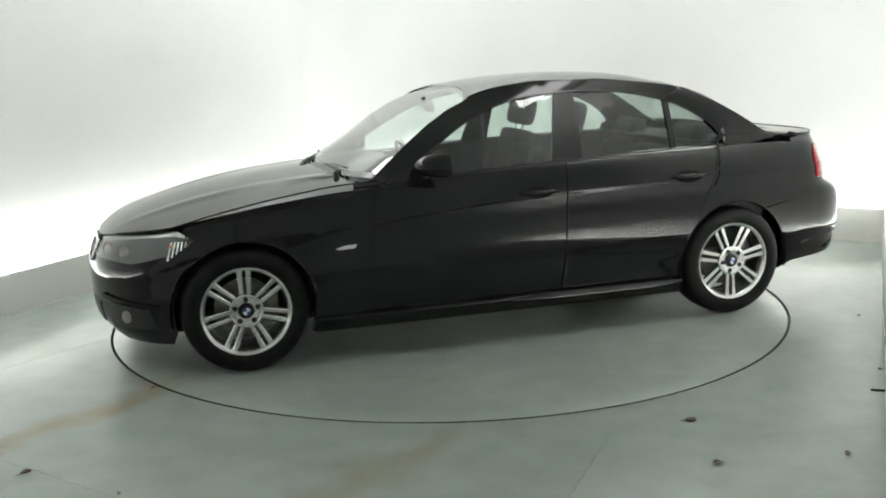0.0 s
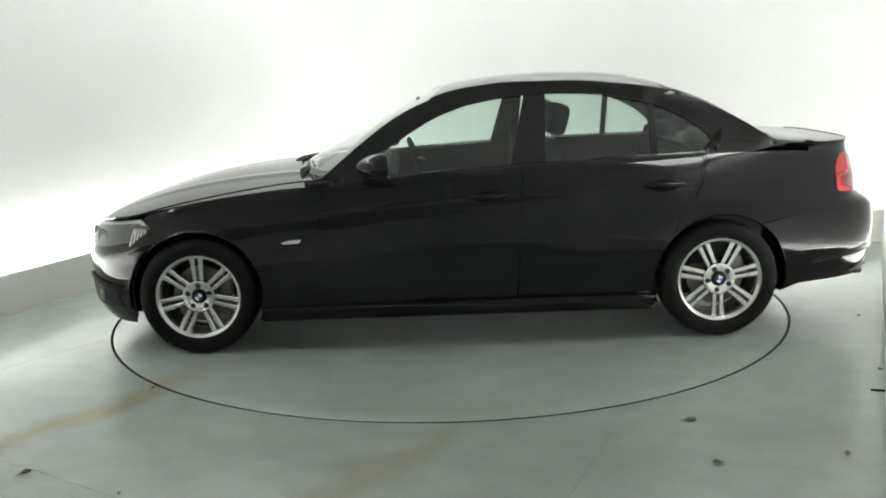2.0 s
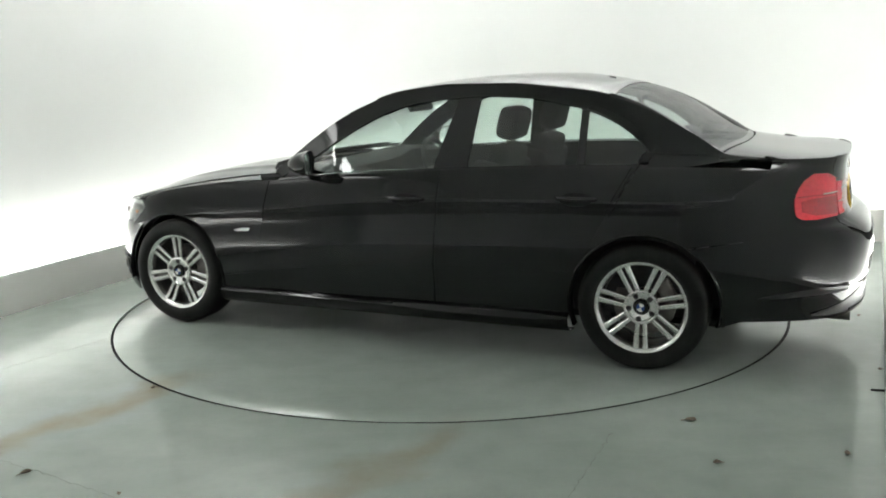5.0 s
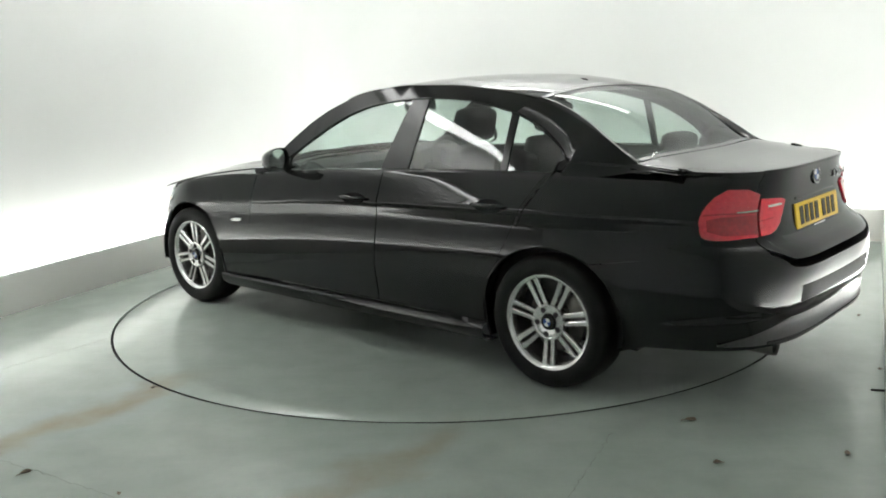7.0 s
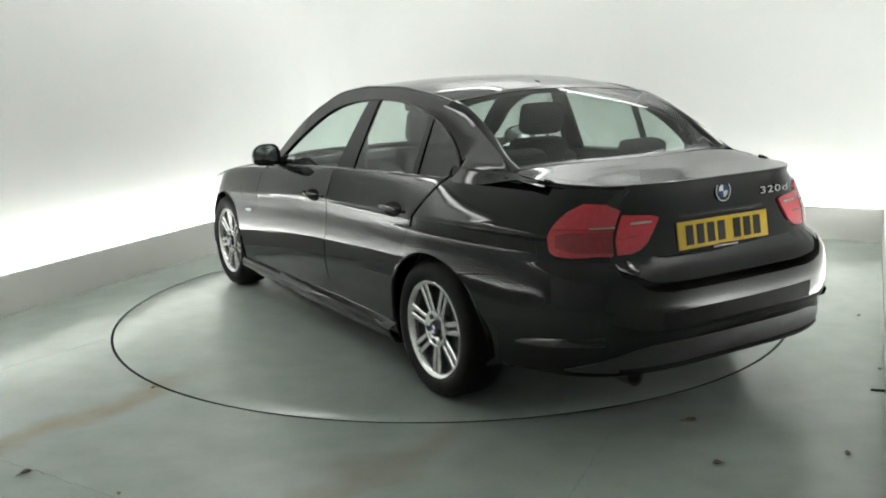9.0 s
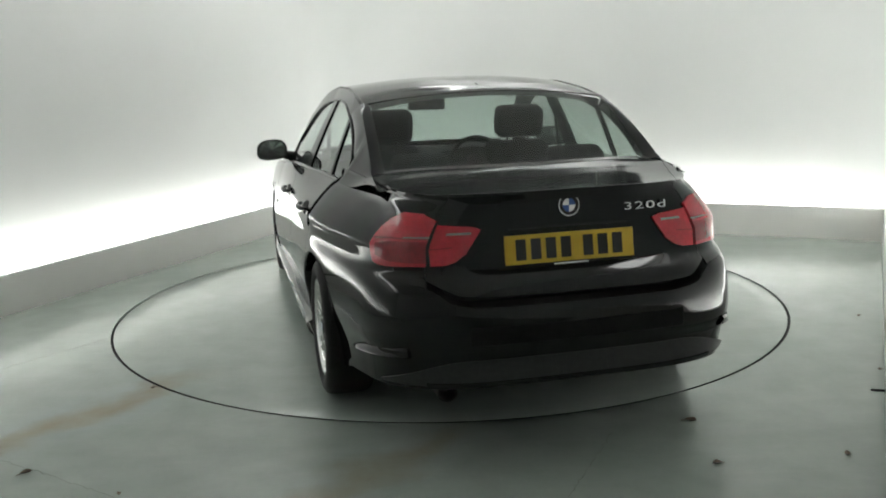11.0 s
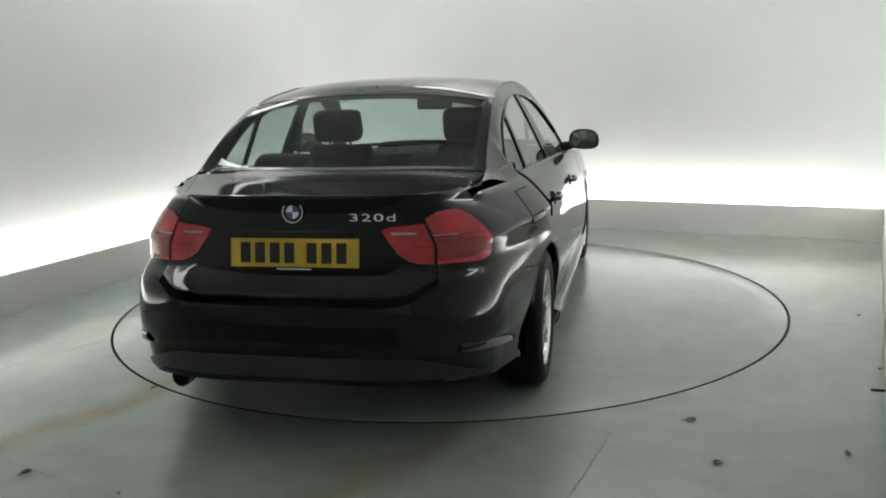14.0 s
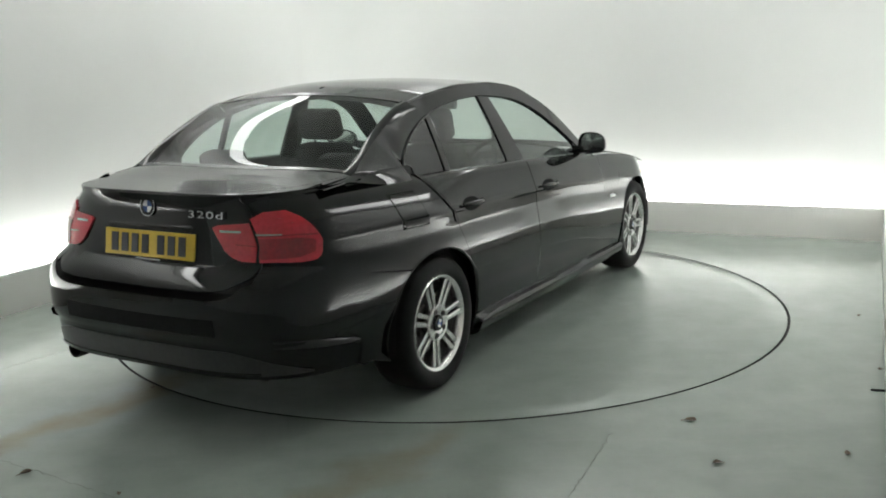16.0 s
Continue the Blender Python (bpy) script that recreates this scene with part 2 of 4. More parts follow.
def build_room():
    # floor with a round hole for the turntable
    n = 180
    inner = [(math.cos(2 * math.pi * i / n) * (RING + 0.007), math.sin(2 * math.pi * i / n) * (RING + 0.007), 0) for i in range(n)]
    outer, U, V0, V1 = [], HALF + 0.4, NEAR - 0.2, BACK + 0.4
    for x, y, z in inner:
        d = Vector((x, y, 0)).normalized()
        du, dv = d.dot(EX), d.dot(EY)
        k = min(U / abs(du) if abs(du) > 1e-6 else 1e9, (V1 / dv if dv > 1e-6 else (V0 / dv if dv < -1e-6 else 1e9)))
        outer.append(tuple(d * k))
    rows = [inner] + [[tuple(Vector(a).lerp(Vector(b), t)) for a, b in zip(inner, outer)] for t in (0.1, 0.3, 0.6, 1.0)]
    low = [(x, y, -0.06) for x, y, z in inner]
    bm = grid_mesh([low] + rows, closed=True, flip=True)
    fl = finish("floor", bm, M_floor, smooth=30)
    tagged(fl, "worn grey-green painted concrete floor with brown tracks", "floor", kind="structure")
    pit = finish("floor_pit", lathe([(0.001, -0.062), (RING + 0.05, -0.062)], 90, "z"), M_joint, smooth=None)
    tagged(pit, "dark bottom of the round slot in the floor", "floor", kind="structure")

    # walls: smooth sheets with rounded corners, 10 cm thick
    def sheet(name, path, label, mat=M_wall):
        rows = [[room(u, v, z) for u, v in path] for z in (-0.02, 0.35, 0.9, 1.8, TOP)]
        ob = finish(name, grid_mesh(rows), mat, smooth=60)
        thick(ob, 0.1)
        tagged(ob, label, "wall", kind="structure")

    u, b, r = HALF + GAP, BACK + GAP, 0.35
    arc = lambda cu, cv, a0, a1: [(cu + r * math.cos(radians(a0 + (a1 - a0) * i / 24)), cv + r * math.sin(radians(a0 + (a1 - a0) * i / 24))) for i in range(25)]
    sheet("wall_left", [(-u, NEAR), (-u, -4.0), (-u, -3.0)], "smooth white wall washed from a trough below")
    sheet("wall_back", [(-u, -3.0), (-u, -1.5), (-u, 0), (-u, 1.2), (-u, 2.2)] + arc(-u + r, b - r, 180, 90) + [(-1.5, b), (-0.5, b), (0.5, b), (1.5, b)] + arc(u - r, b - r, 90, 0) + [(u, 2.2), (u, 1.0), (u, 0), (u, -1.5), (u, -3.0)],
          "smooth white wall curved round the corners, washed from below")
    sheet("wall_right", [(u, -3.0), (u, -4.0), (u, NEAR)], "smooth white wall beside the turntable")
    # unseen wall behind the camera, white so flank and skirting pick up light
    sheet("wall_unseen", [(u, NEAR), (0, NEAR), (-u, NEAR)], "unseen wall added behind the camera, white to reflect light", M_unseen_wall)
    ce = finish("ceiling", room_box(-u - 0.1, u + 0.1, NEAR - 0.1, b + 0.1, TOP, TOP + 0.1), M_ceiling, smooth=None)
    tagged(ce, "plain white ceiling of the photo booth", "ceiling", kind="structure")

    # light trough: a skirting board standing off the wall, with a strip of diodes behind it
    def skirt(name, *bx):
        tagged(finish(name, room_box(*bx, bevel=0.004), M_skirt, smooth=30), "off-white skirting board that hides a light strip", "skirting", kind="structure")
    skirt("skirting_left", -HALF - SKIRT_T, -HALF, -4.6, BACK + SKIRT_T, -0.01, SKIRT_H)
    skirt("skirting_back", -HALF, HALF, BACK, BACK + SKIRT_T, -0.01, SKIRT_H)
    skirt("skirting_right", HALF, HALF + SKIRT_T, -3.2, BACK + SKIRT_T, -0.01, SKIRT_H)

    def strip(*bx):
        tagged(finish("light_strip", room_box(*bx, bevel=0.006), M_strip, smooth=30), "white light strip hidden behind the skirting", "light strip", "light strips round the booth")
    zc = SKIRT_H - 0.05
    strip(-HALF - 0.075, -HALF - 0.045, -4.5, BACK - 0.32, 0.0, zc)
    strip(-HALF + 0.32, HALF - 0.25, BACK + 0.045, BACK + 0.075, 0.0, zc)
    strip(HALF + 0.045, HALF + 0.075, -1.6, BACK - 0.25, 0.0, zc)

    # fill light: unseen strips added under the ceiling to brighten the upper walls
    def overhead_fill(*bx):
        tagged(finish("fill_strip", room_box(*bx, bevel=0.006), M_fill, smooth=30), "added fill light strip, out of view under the ceiling edge", "light strip", "light strips under the ceiling")
    overhead_fill(-HALF + 0.04, -HALF + 0.30, -4.5, BACK - 1.0, TOP - 0.06, TOP + 0.002)
    overhead_fill(-HALF + 1.0, HALF - 0.9, BACK - 0.30, BACK - 0.04, TOP - 0.06, TOP + 0.002)
    overhead_fill(HALF - 0.30, HALF - 0.04, -0.8, BACK - 0.9, TOP - 0.06, TOP + 0.002)

    # boards out of view, added to keep the fill strips from reflecting in the car
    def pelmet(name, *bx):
        tagged(finish(name, room_box(*bx, bevel=0.004), M_wall, smooth=30), "unseen white board added to shield the fill strip", "pelmet", kind="structure")
    pelmet("fill_baffle_left", -HALF + 0.35, -HALF + 0.37, -4.6, BACK - 0.37, TOP - 0.16, TOP + 0.002)
    pelmet("fill_baffle_back", -HALF + 0.35, HALF - 0.35, BACK - 0.37, BACK - 0.35, TOP - 0.16, TOP + 0.002)
    pelmet("fill_baffle_right", HALF - 0.37, HALF - 0.35, -0.9, BACK - 0.37, TOP - 0.16, TOP + 0.002)


def build_turntable():
    """The round steel plate, painted like the floor, with its rim set in the slot."""
    t = new("turntable")
    tagged(t, "round grey-green painted turntable flush with the floor", "turntable")
    rows = [(RING - 0.0085, -0.0012), (RING - 0.011, 0.0), (1.9, 0.0), (1.2, 0.0), (0.6, 0.0), (0.002, 0.0)]
    part("plate", lathe(rows, 180, "z"), M_floor, t, smooth=30)
    # the plate's side is coloured black, as if in the slot's shade
    part("plate_edge", lathe([(RING - 0.010, -0.05), (RING - 0.009, -0.0012)], 180, "z"), M_matte, t, "steel edge of the plate, black as the shade in the slot", smooth=30)
    # flat black ring added in the slot to paint its shadow
    part("slot_shade", lathe([(RING + 0.0065, -0.012), (RING - 0.006, -0.012), (RING - 0.0085, -0.014)], 180, "z"), M_matte, t, "black ring laid in the slot to stand for its shade", smooth=30)
    return t


def ribbon(points, w):
    """A narrow flat strip through floor points, ragged in width."""
    rows = []
    for i, (x, y) in enumerate(points):
        a, b = Vector(points[max(i - 1, 0)]), Vector(points[min(i + 1, len(points) - 1)])
        d = (b - a).normalized()
        n = Vector((-d.y, d.x)) * w * random.uniform(0.4, 1.1)
        rows.append([(x - n.x, y - n.y, 0.0006), (x, y, 0.0016), (x + n.x, y + n.y, 0.0006)])
    return grid_mesh(rows)


def crack(a, b, w=0.0022, wobble=0.008, n=26):
    pts = []
    for i in range(n):
        t = i / (n - 1)
        pts.append((a[0] + (b[0] - a[0]) * t + random.uniform(-wobble, wobble), a[1] + (b[1] - a[1]) * t + random.uniform(-wobble, wobble)))
    tagged(finish("floor_joint", ribbon(pts, w), M_crack, smooth=None), "thin dirty crack in the painted floor", "floor crack", "cracks in the floor")


def leaf(x, y, size, turn, curl=0.35):
    """A dry curled leaf with a stalk."""
    n, rows = 9, []
    for i in range(n):
        t = i / (n - 1)
        w = 0.30 * math.sin(math.pi * t ** 0.8) ** 0.8 * size + 0.001
        zz = 0.002 + size * curl * (t - 0.5) ** 2 + random.uniform(0, 0.002)
        rows.append([((t - 0.5) * size, s * w, zz + abs(s) ** 2 * w * 0.7 * random.uniform(0.7, 1.2)) for s in (-1, -0.5, 0, 0.5, 1)])
    ob = finish("dry_leaf", grid_mesh(rows), M_leaf, smooth=60)
    thick(ob, 0.001)
    part("stalk", tube([(0.48 * size, 0, 0.004), (0.62 * size, 0.01 * size, 0.006), (0.78 * size, 0.05 * size, 0.003)], 0.0013, 6), M_leaf, ob)
    ob.matrix_basis = pose(x, y, 0.0, 0, 0, turn)
    tagged(ob, "small curled brown dry leaf lying on the floor", "leaf", "dry leaves on the floor")


def build_floor_details():
    crack((0.385, -2.75), (0.64, -2.20))
    crack((-1.955, -0.63), (-2.33, -1.15), 0.0015)
    crack((1.985, 0.66), (2.37, 1.62), 0.0018)
    crack((-1.82, -2.27), (-1.19, -2.65), 0.0012)
    leaf(0.983, -2.101, 0.050, 170)
    leaf(0.974, -2.509, 0.034, 5)
    leaf(-1.629, -2.421, 0.044, 215)
    leaf(1.471, -2.470, 0.036, 70, 0.9)
    leaf(-1.425, -1.506, 0.030, 40)
    leaf(2.026, -1.548, 0.022, 10)
    leaf(2.327, -0.646, 0.026, 30)
    leaf(-1.206, -2.62, 0.022, 120)
    wire = finish("wire_offcut", tube([(1.86, -1.812, 0.004), (1.90, -1.826, 0.005), (1.95, -1.85, 0.004), (2.02, -1.86, 0.004)], 0.0045, 6), M_rubber)
    tagged(wire, "short dark offcut of cable on the floor", "cable")


# ---- the car's surface: x forward, y to its left, z up, from the ground between the axles ----
shoulder = curve([2.10, 2.0, 1.85, 1.70, 1.48, 1.19, 0.90, 0.60, 0.31, 0.0, -0.27, -0.56, -0.86, -1.15, -1.44, -1.74, -2.0, -2.3],
                 [0.618, 0.654, 0.697, 0.735, 0.784, 0.829, 0.860, 0.878, 0.908, 0.930, 0.943, 0.954, 0.963, 0.969, 0.973, 0.972, 0.965, 0.955])
section = curve([-0.02, 0.0, 0.012, 0.04, 0.09, 0.135, 0.150, 0.17, 0.22, 0.30, 0.38, 0.46, 0.53, 0.60, 0.68, 0.75, 0.82],
                [0.818, 0.838, 0.846, 0.856, 0.870, 0.883, 0.889, 0.885, 0.885, 0.895, 0.902, 0.903, 0.895, 0.880, 0.869, 0.862, 0.850])
nose = curve([0.15, 0.20, 0.26, 0.34, 0.42, 0.50, 0.56, 0.62, 0.68, 0.74], [2.04, 2.09, 2.122, 2.134, 2.138, 2.134, 2.118, 2.088, 2.050, 2.005])
tail = curve([0.15, 0.24, 0.30, 0.36, 0.45, 0.58, 0.645, 0.69, 0.72, 0.80, 0.88, 0.95, 0.99, 1.03], [2.24, 2.31, 2.335, 2.342, 2.346, 2.360, 2.367, 2.330, 2.276, 2.254, 2.246, 2.244, 2.254, 2.262])
hood_mid = curve([0.70, 0.92, 1.02, 1.2, 1.37, 1.54, 1.716, 1.89, 2.0, 2.08, 2.13], [0.928, 0.922, 0.913, 0.895, 0.869, 0.835, 0.788, 0.732, 0.682, 0.635, 0.590])
deck_mid = curve([-1.5, -1.72, -1.86, -2.0, -2.12, -2.22, -2.32], [1.085, 1.054, 1.030, 1.014, 1.007, 1.004, 1.003])
XF, NF, XB, NB = 1.35, 2.45, -1.35, 4.0
PHI = [i / 400 * math.pi / 2 for i in range(401)]


waist = curve([0.3, 0.0, -0.28, -0.6, -1.03, -1.32, -1.6], [0.810, 0.806, 0.796, 0.778, 0.750, 0.722, 0.70])   # half width at the foot of the side glass


def ease(u):
    u = min(max(u, 0.0), 1.0)
    return u * u * (3 - 2 * u)


def tuck(x):
    return 0.082 * ease((-0.08 - x) / 1.45)


def taper(x):
    return 1 - 0.096 * ease((-1.28 - x) / 0.68)


def breadth(x, z):
    """Half width of the body; behind the front doors the shoulder draws in towards the narrower cabin."""
    d = max(shoulder(x) - z, -0.02)
    w = section(d)
    if x < 0.0:
        w -= tuck(x) * min(max(1 - d / 0.17, 0.0), 1.1) ** 1.5
    if x < -1.30:   # the tail narrows, less so at the bumper
        w *= 1 - (1 - taper(x)) * (0.75 + 0.25 * ease((z - 0.38) / 0.34))
    return w


def arc_table(a, b, n):
    pts = [(a * math.sin(p) ** (2 / n), b * max(math.cos(p), 0) ** (2 / n)) for p in PHI]
    s = [0.0]
    for p, q in zip(pts, pts[1:]):
        s.append(s[-1] + math.dist(p, q))
    return pts, s


FRONT_PTS, FRONT_S = arc_table(0.78, 0.885, NF)
REAR_PTS, REAR_S = arc_table(0.95, 0.79, NB)
S_FRONT, S_REAR = XF + FRONT_S[-1], XB - REAR_S[-1]


def s_of_y(y, front):
    pts, s = (FRONT_PTS, FRONT_S) if front else (REAR_PTS, REAR_S)
    v = float(np.interp(-y, [-p[1] for p in pts], s))
    return XF + v if front else XB - v


def s_of_x(x):
    if XB <= x <= XF:
        return x
    if x > XF:
        return XF + float(np.interp(x - XF, [p[0] for p in FRONT_PTS], FRONT_S))
    return XB - float(np.interp(XB - x, [p[0] for p in REAR_PTS], REAR_S))


def surf(s, z, out=0.0):
    """The point of the car's left flank, nose or tail at s along its outline, at height z; out: proud of it."""
    if XB <= s <= XF:
        x, k, nx = s, 1.0, 0.0
    else:
        front = s > XF
        tab, n = (FRONT_S, NF) if front else (REAR_S, NB)
        v = min(abs(s - (XF if front else XB)), tab[-1])
        p = float(np.interp(v, tab, PHI))
        sx = math.sin(p) ** (2 / n)
        k = max(math.cos(p), 0.0) ** (2 / n)
        x = XF + (nose(z) - XF) * sx if front else XB - (tail(z) + XB) * sx
        nx = (math.sin(p) ** (2 - 2 / n)) * (1 if front else -1)
        kk = max(math.cos(p), 0.0) ** (2 - 2 / n)
        ln = math.hypot(nx, kk)
        w = breadth(x, z)
        return (x + out * nx / ln, w * k + out * kk / ln, z)
    w = breadth(x, z)
    return (x, w + out, z)


def top_z(x, y):
    """Height of bonnet or boot lid."""
    mid = hood_mid(x) if x > 0 else deck_mid(x)
    e = shoulder(x)
    q = min(abs(y) / 0.838, 1.0)
    z = e + (mid - e) * (1 - q ** (1.85 if x > 0 else 4.5))
    if x > 0:   # raised lines in the bonnet
        z += 0.007 * math.exp(-((abs(y) - (0.36 + 0.12 * (1.9 - x))) / 0.05) ** 2) * min(max((2.0 - x) * 3, 0), 1)
    return z


def rim_z(s):
    """Height at which the flank meets bonnet or boot."""
    z = 0.8
    for _ in range(6):
        x, y, _z = surf(s, z)
        z = top_z(x, y)
    return z


def greenhouse(x, z, out=0.0):
    h = z - shoulder(x)
    lean = 0.44 - 0.08 * min(max((-0.3 - x) / 0.7, 0.0), 1.0)
    y = (0.812 if x > 0.3 else waist(max(x, -1.6))) - lean * h - 0.16 * h * h
    if x > 0.2:
        y -= 0.02 * ((x - 0.2) / 0.5) ** 2
    return (x, y + out, z)


def pillar_edge(t):
    """The line where rear pillar and rear screen meet, from the roof (0) to the boot deck (1)."""
    x0, y0, z0 = greenhouse(-1.16, rail(-1.16), 0.004)
    x, y = x0 - 0.55 * t, y0 + (0.655 - y0) * t
    return (x, y, z0 + (top_z(x, y) + 0.004 - z0) * t ** 1.18)


def fill_knots(bottom, top, step=0.03):
    B, T = [bottom[0]], [top[0]]
    for i in range(len(bottom) - 1):
        L = max(math.dist(bottom[i], bottom[i + 1]), math.dist(top[i], top[i + 1]))
        k = max(1, math.ceil(L / step))
        for j in range(1, k + 1):
            t = j / k
            B.append(tuple(a + (b - a) * t for a, b in zip(bottom[i], bottom[i + 1])))
            T.append(tuple(a + (b - a) * t for a, b in zip(top[i], top[i + 1])))
    return B, T


def panel(name, bottom, top, mat, parent, side=1, fn=None, out=0.0, t=0.006, nv=None, label="", shrink=True, smooth=35.0, step=0.03):
    """A curved panel between two lines on the car's flank, given as (s, z) knots."""
    fn = fn or surf
    B, T = fill_knots(bottom, top, step)
    nv = nv or max(2, math.ceil(max(math.dist(a, b) for a, b in zip(B, T)) / step))
    rows = []
    for j in range(nv + 1):
        v = j / nv
        row = []
        for a, b in zip(B, T):
            x, y, z = fn(a[0] + (b[0] - a[0]) * v, a[1] + (b[1] - a[1]) * v, out)
            row.append((x, y * side, z))
        rows.append(row)
    forward = B[-1][0] > B[0][0]
    bm = grid_mesh(rows, flip=(side > 0) == forward)
    ob = part(name, bm, mat, parent, label, smooth)
    if t:
        thick(ob, t)
    return ob


def line(fn, s0, s1, n):
    return [(s0 + (s1 - s0) * i / (n - 1), fn(s0 + (s1 - s0) * i / (n - 1))) for i in range(n)]


def arch(cx, r, a0, a1, n, cz=0.315):
    return [(s_of_x(cx + r * math.cos(radians(a0 + (a1 - a0) * i / (n - 1)))), cz + r * math.sin(radians(a0 + (a1 - a0) * i / (n - 1)))) for i in range(n)]


def lerp_list(a, b, n):
    return [a + (b - a) * i / (n - 1) for i in range(n)]


FLAP_X, FLAP_Z = -1.545, 0.862
FX, RX, TYRE = 1.38, -1.38, 0.314
GAPW = 0.0034
rail = curve([0.70, 0.60, 0.47, 0.31, 0.155, 0.0, -0.15, -0.3, -0.6, -0.9, -1.05, -1.16, -1.35, -1.55, -1.65, -1.75, -1.82],
             [0.915, 0.998, 1.100, 1.210, 1.283, 1.332, 1.353, 1.366, 1.366, 1.342, 1.323, 1.300, 1.200, 1.118, 1.060, 1.003, 0.976])
win_top = curve([0.62, 0.47, 0.31, 0.155, 0.0, -0.15, -0.36, -0.5, -0.75, -1.0, -1.10, -1.20, -1.30, -1.36, -1.385],
                [0.900, 0.985, 1.085, 1.178, 1.243, 1.280, 1.303, 1.309, 1.299, 1.254, 1.224, 1.180, 1.116, 1.060, 1.015])


def build_flank(car, side):
    """Doors, wings, sill and glass of one side."""
    g = GAPW
    sh = lambda s: shoulder(s) if s < XF and s > XB else rim_z(s)
    # front wing
    n = 26
    angs = arch(FX, 0.357, 52, 203, n)
    tops = [(x, sh(x)) for x in lerp_list(s_of_x(1.72), 0.98, n)]
    panel("front_wing", angs + [(0.80 + g, 0.185)], tops + [(0.70 + g, sh(0.70))], M_paint, car, side)
    # arch lips
    for cx, a0, a1 in ((FX, -12, 203), (RX, -20, 194)):
        rows = []
        for i in range(50):
            a = radians(a0 + (a1 - a0) * i / 49)
            for_r = []
            for r, o in ((0.357, 0.0005), (0.351, 0.003), (0.345, -0.004), (0.345, -0.05)):
                x, z = cx + r * math.cos(a), 0.315 + r * math.sin(a)
                p = surf(s_of_x(x), z, o)
                for_r.append((p[0], p[1] * side, p[2]))
            rows.append(for_r)
        part("arch_lip", grid_mesh(rows, flip=side < 0), M_paint, car)
        # liner of the wheel well
        rows = [[(cx + r * math.cos(radians(a)), side * y, 0.315 + r * math.sin(radians(a))) for a in range(-10, 191, 10)] for r, y in ((0.365, 0.86), (0.365, 0.55), (0.05, 0.55))]
        part("wheel_well", grid_mesh(rows), M_plastic, car, "dark plastic wheel well liner")
    # front door
    bz = 0.262
    door = panel("front_door", [(0.80 - g, bz), (0.25, bz), (-0.306 + g, bz)], [(0.70 - g, sh(0.70)), (0.2, sh(0.2)), (-0.345 + g, sh(-0.345))], M_paint, car, side, step=0.0125)
    handle(door, -0.165, 0.802, side)
    # rear door: its trailing edge runs down to the arch
    m = 10
    low = arch(RX, 0.357, -8, 42, m)
    rdoor = panel("rear_door", [(-0.306 - g, bz), (-0.7, bz), (-1.0, bz)] + low,
                  [(-0.345 - g, sh(-0.345)), (-0.7, sh(-0.7)), (-0.98, sh(-0.98))] + [(x, sh(x)) for x in lerp_list(-1.0, -1.31 + 0.5 * g, m)], M_paint, car, side, step=0.0125)
    handle(rdoor, -1.068, 0.829, side)
    # rear quarter, round the corner to the boot lid
    n = 22
    se = s_of_y(0.555, False)
    sa, sb = s_of_x(-1.59), s_of_x(-2.02)
    angs = arch(RX, 0.357, 43, 124, n)
    tops = [(x, sh(x)) for x in lerp_list(-1.31 - 0.5 * g, s_of_x(-1.60), n)]
    panel("rear_quarter", angs + [(sb, 0.679), (se, 0.660)], tops + [(sb, rim_z(sb)), (se, rim_z(se))], M_paint, car, side, step=0.0125)
    # sill skirt with a bright upper ledge
    rows = []
    for x in lerp_list(1.045, -1.03, 60):
        up = 0.262 - 0.0035 + (0.018 * max(0, (-0.6 - x)) if x < -0.6 else 0)
        b = ease((0.10 - x) / 0.45) * ease((x + 1.02) / 0.20)   # the blade behind the front door stands steeper
        ps = [(x, surf(x, up)[1] - 0.004, up), (x, 0.872 + 0.006 * b, 0.2555 + 0.003 * b), (x, 0.897 - 0.004 * b, 0.246 + 0.006 * b), (x, 0.905 - 0.0035 * b, 0.236 - 0.014 * b), (x, 0.903 - 0.001 * b, 0.222 - 0.010 * b), (x, 0.893, 0.196), (x, 0.874, 0.172), (x, 0.845, 0.160), (x, 0.78, 0.157)]
        rows.append([(a, b * side, c) for a, b, c in ps])
    thick(part("sill_skirt", grid_mesh(rows, flip=side < 0), M_paint, car), 0.006)
    if side < 0:   # fuel flap in the offside wing
        panel("flap_gap", [(FLAP_X + 0.088, FLAP_Z - 0.073), (FLAP_X - 0.088, FLAP_Z - 0.073)], [(FLAP_X + 0.088, FLAP_Z + 0.073), (FLAP_X - 0.088, FLAP_Z + 0.073)], M_matte, car, side, out=0.0012, t=0.002, step=0.02)
        panel("fuel_flap", [(FLAP_X + 0.084, FLAP_Z - 0.060), (FLAP_X + 0.070, FLAP_Z - 0.069), (FLAP_X - 0.070, FLAP_Z - 0.069), (FLAP_X - 0.084, FLAP_Z - 0.060)],
              [(FLAP_X + 0.084, FLAP_Z + 0.060), (FLAP_X + 0.070, FLAP_Z + 0.069), (FLAP_X - 0.070, FLAP_Z + 0.069), (FLAP_X - 0.084, FLAP_Z + 0.060)], M_paint, car, side, out=0.003, t=0.003, step=0.02, label="glossy black fuel filler flap")
    # side repeater
    rp = panel("side_repeater", [(0.925, 0.592), (0.905, 0.586), (0.83, 0.590)], [(0.922, 0.594), (0.88, 0.606), (0.818, 0.608)], M_white, car, side, out=0.007, t=0.006, step=0.012, label="white side indicator lens")
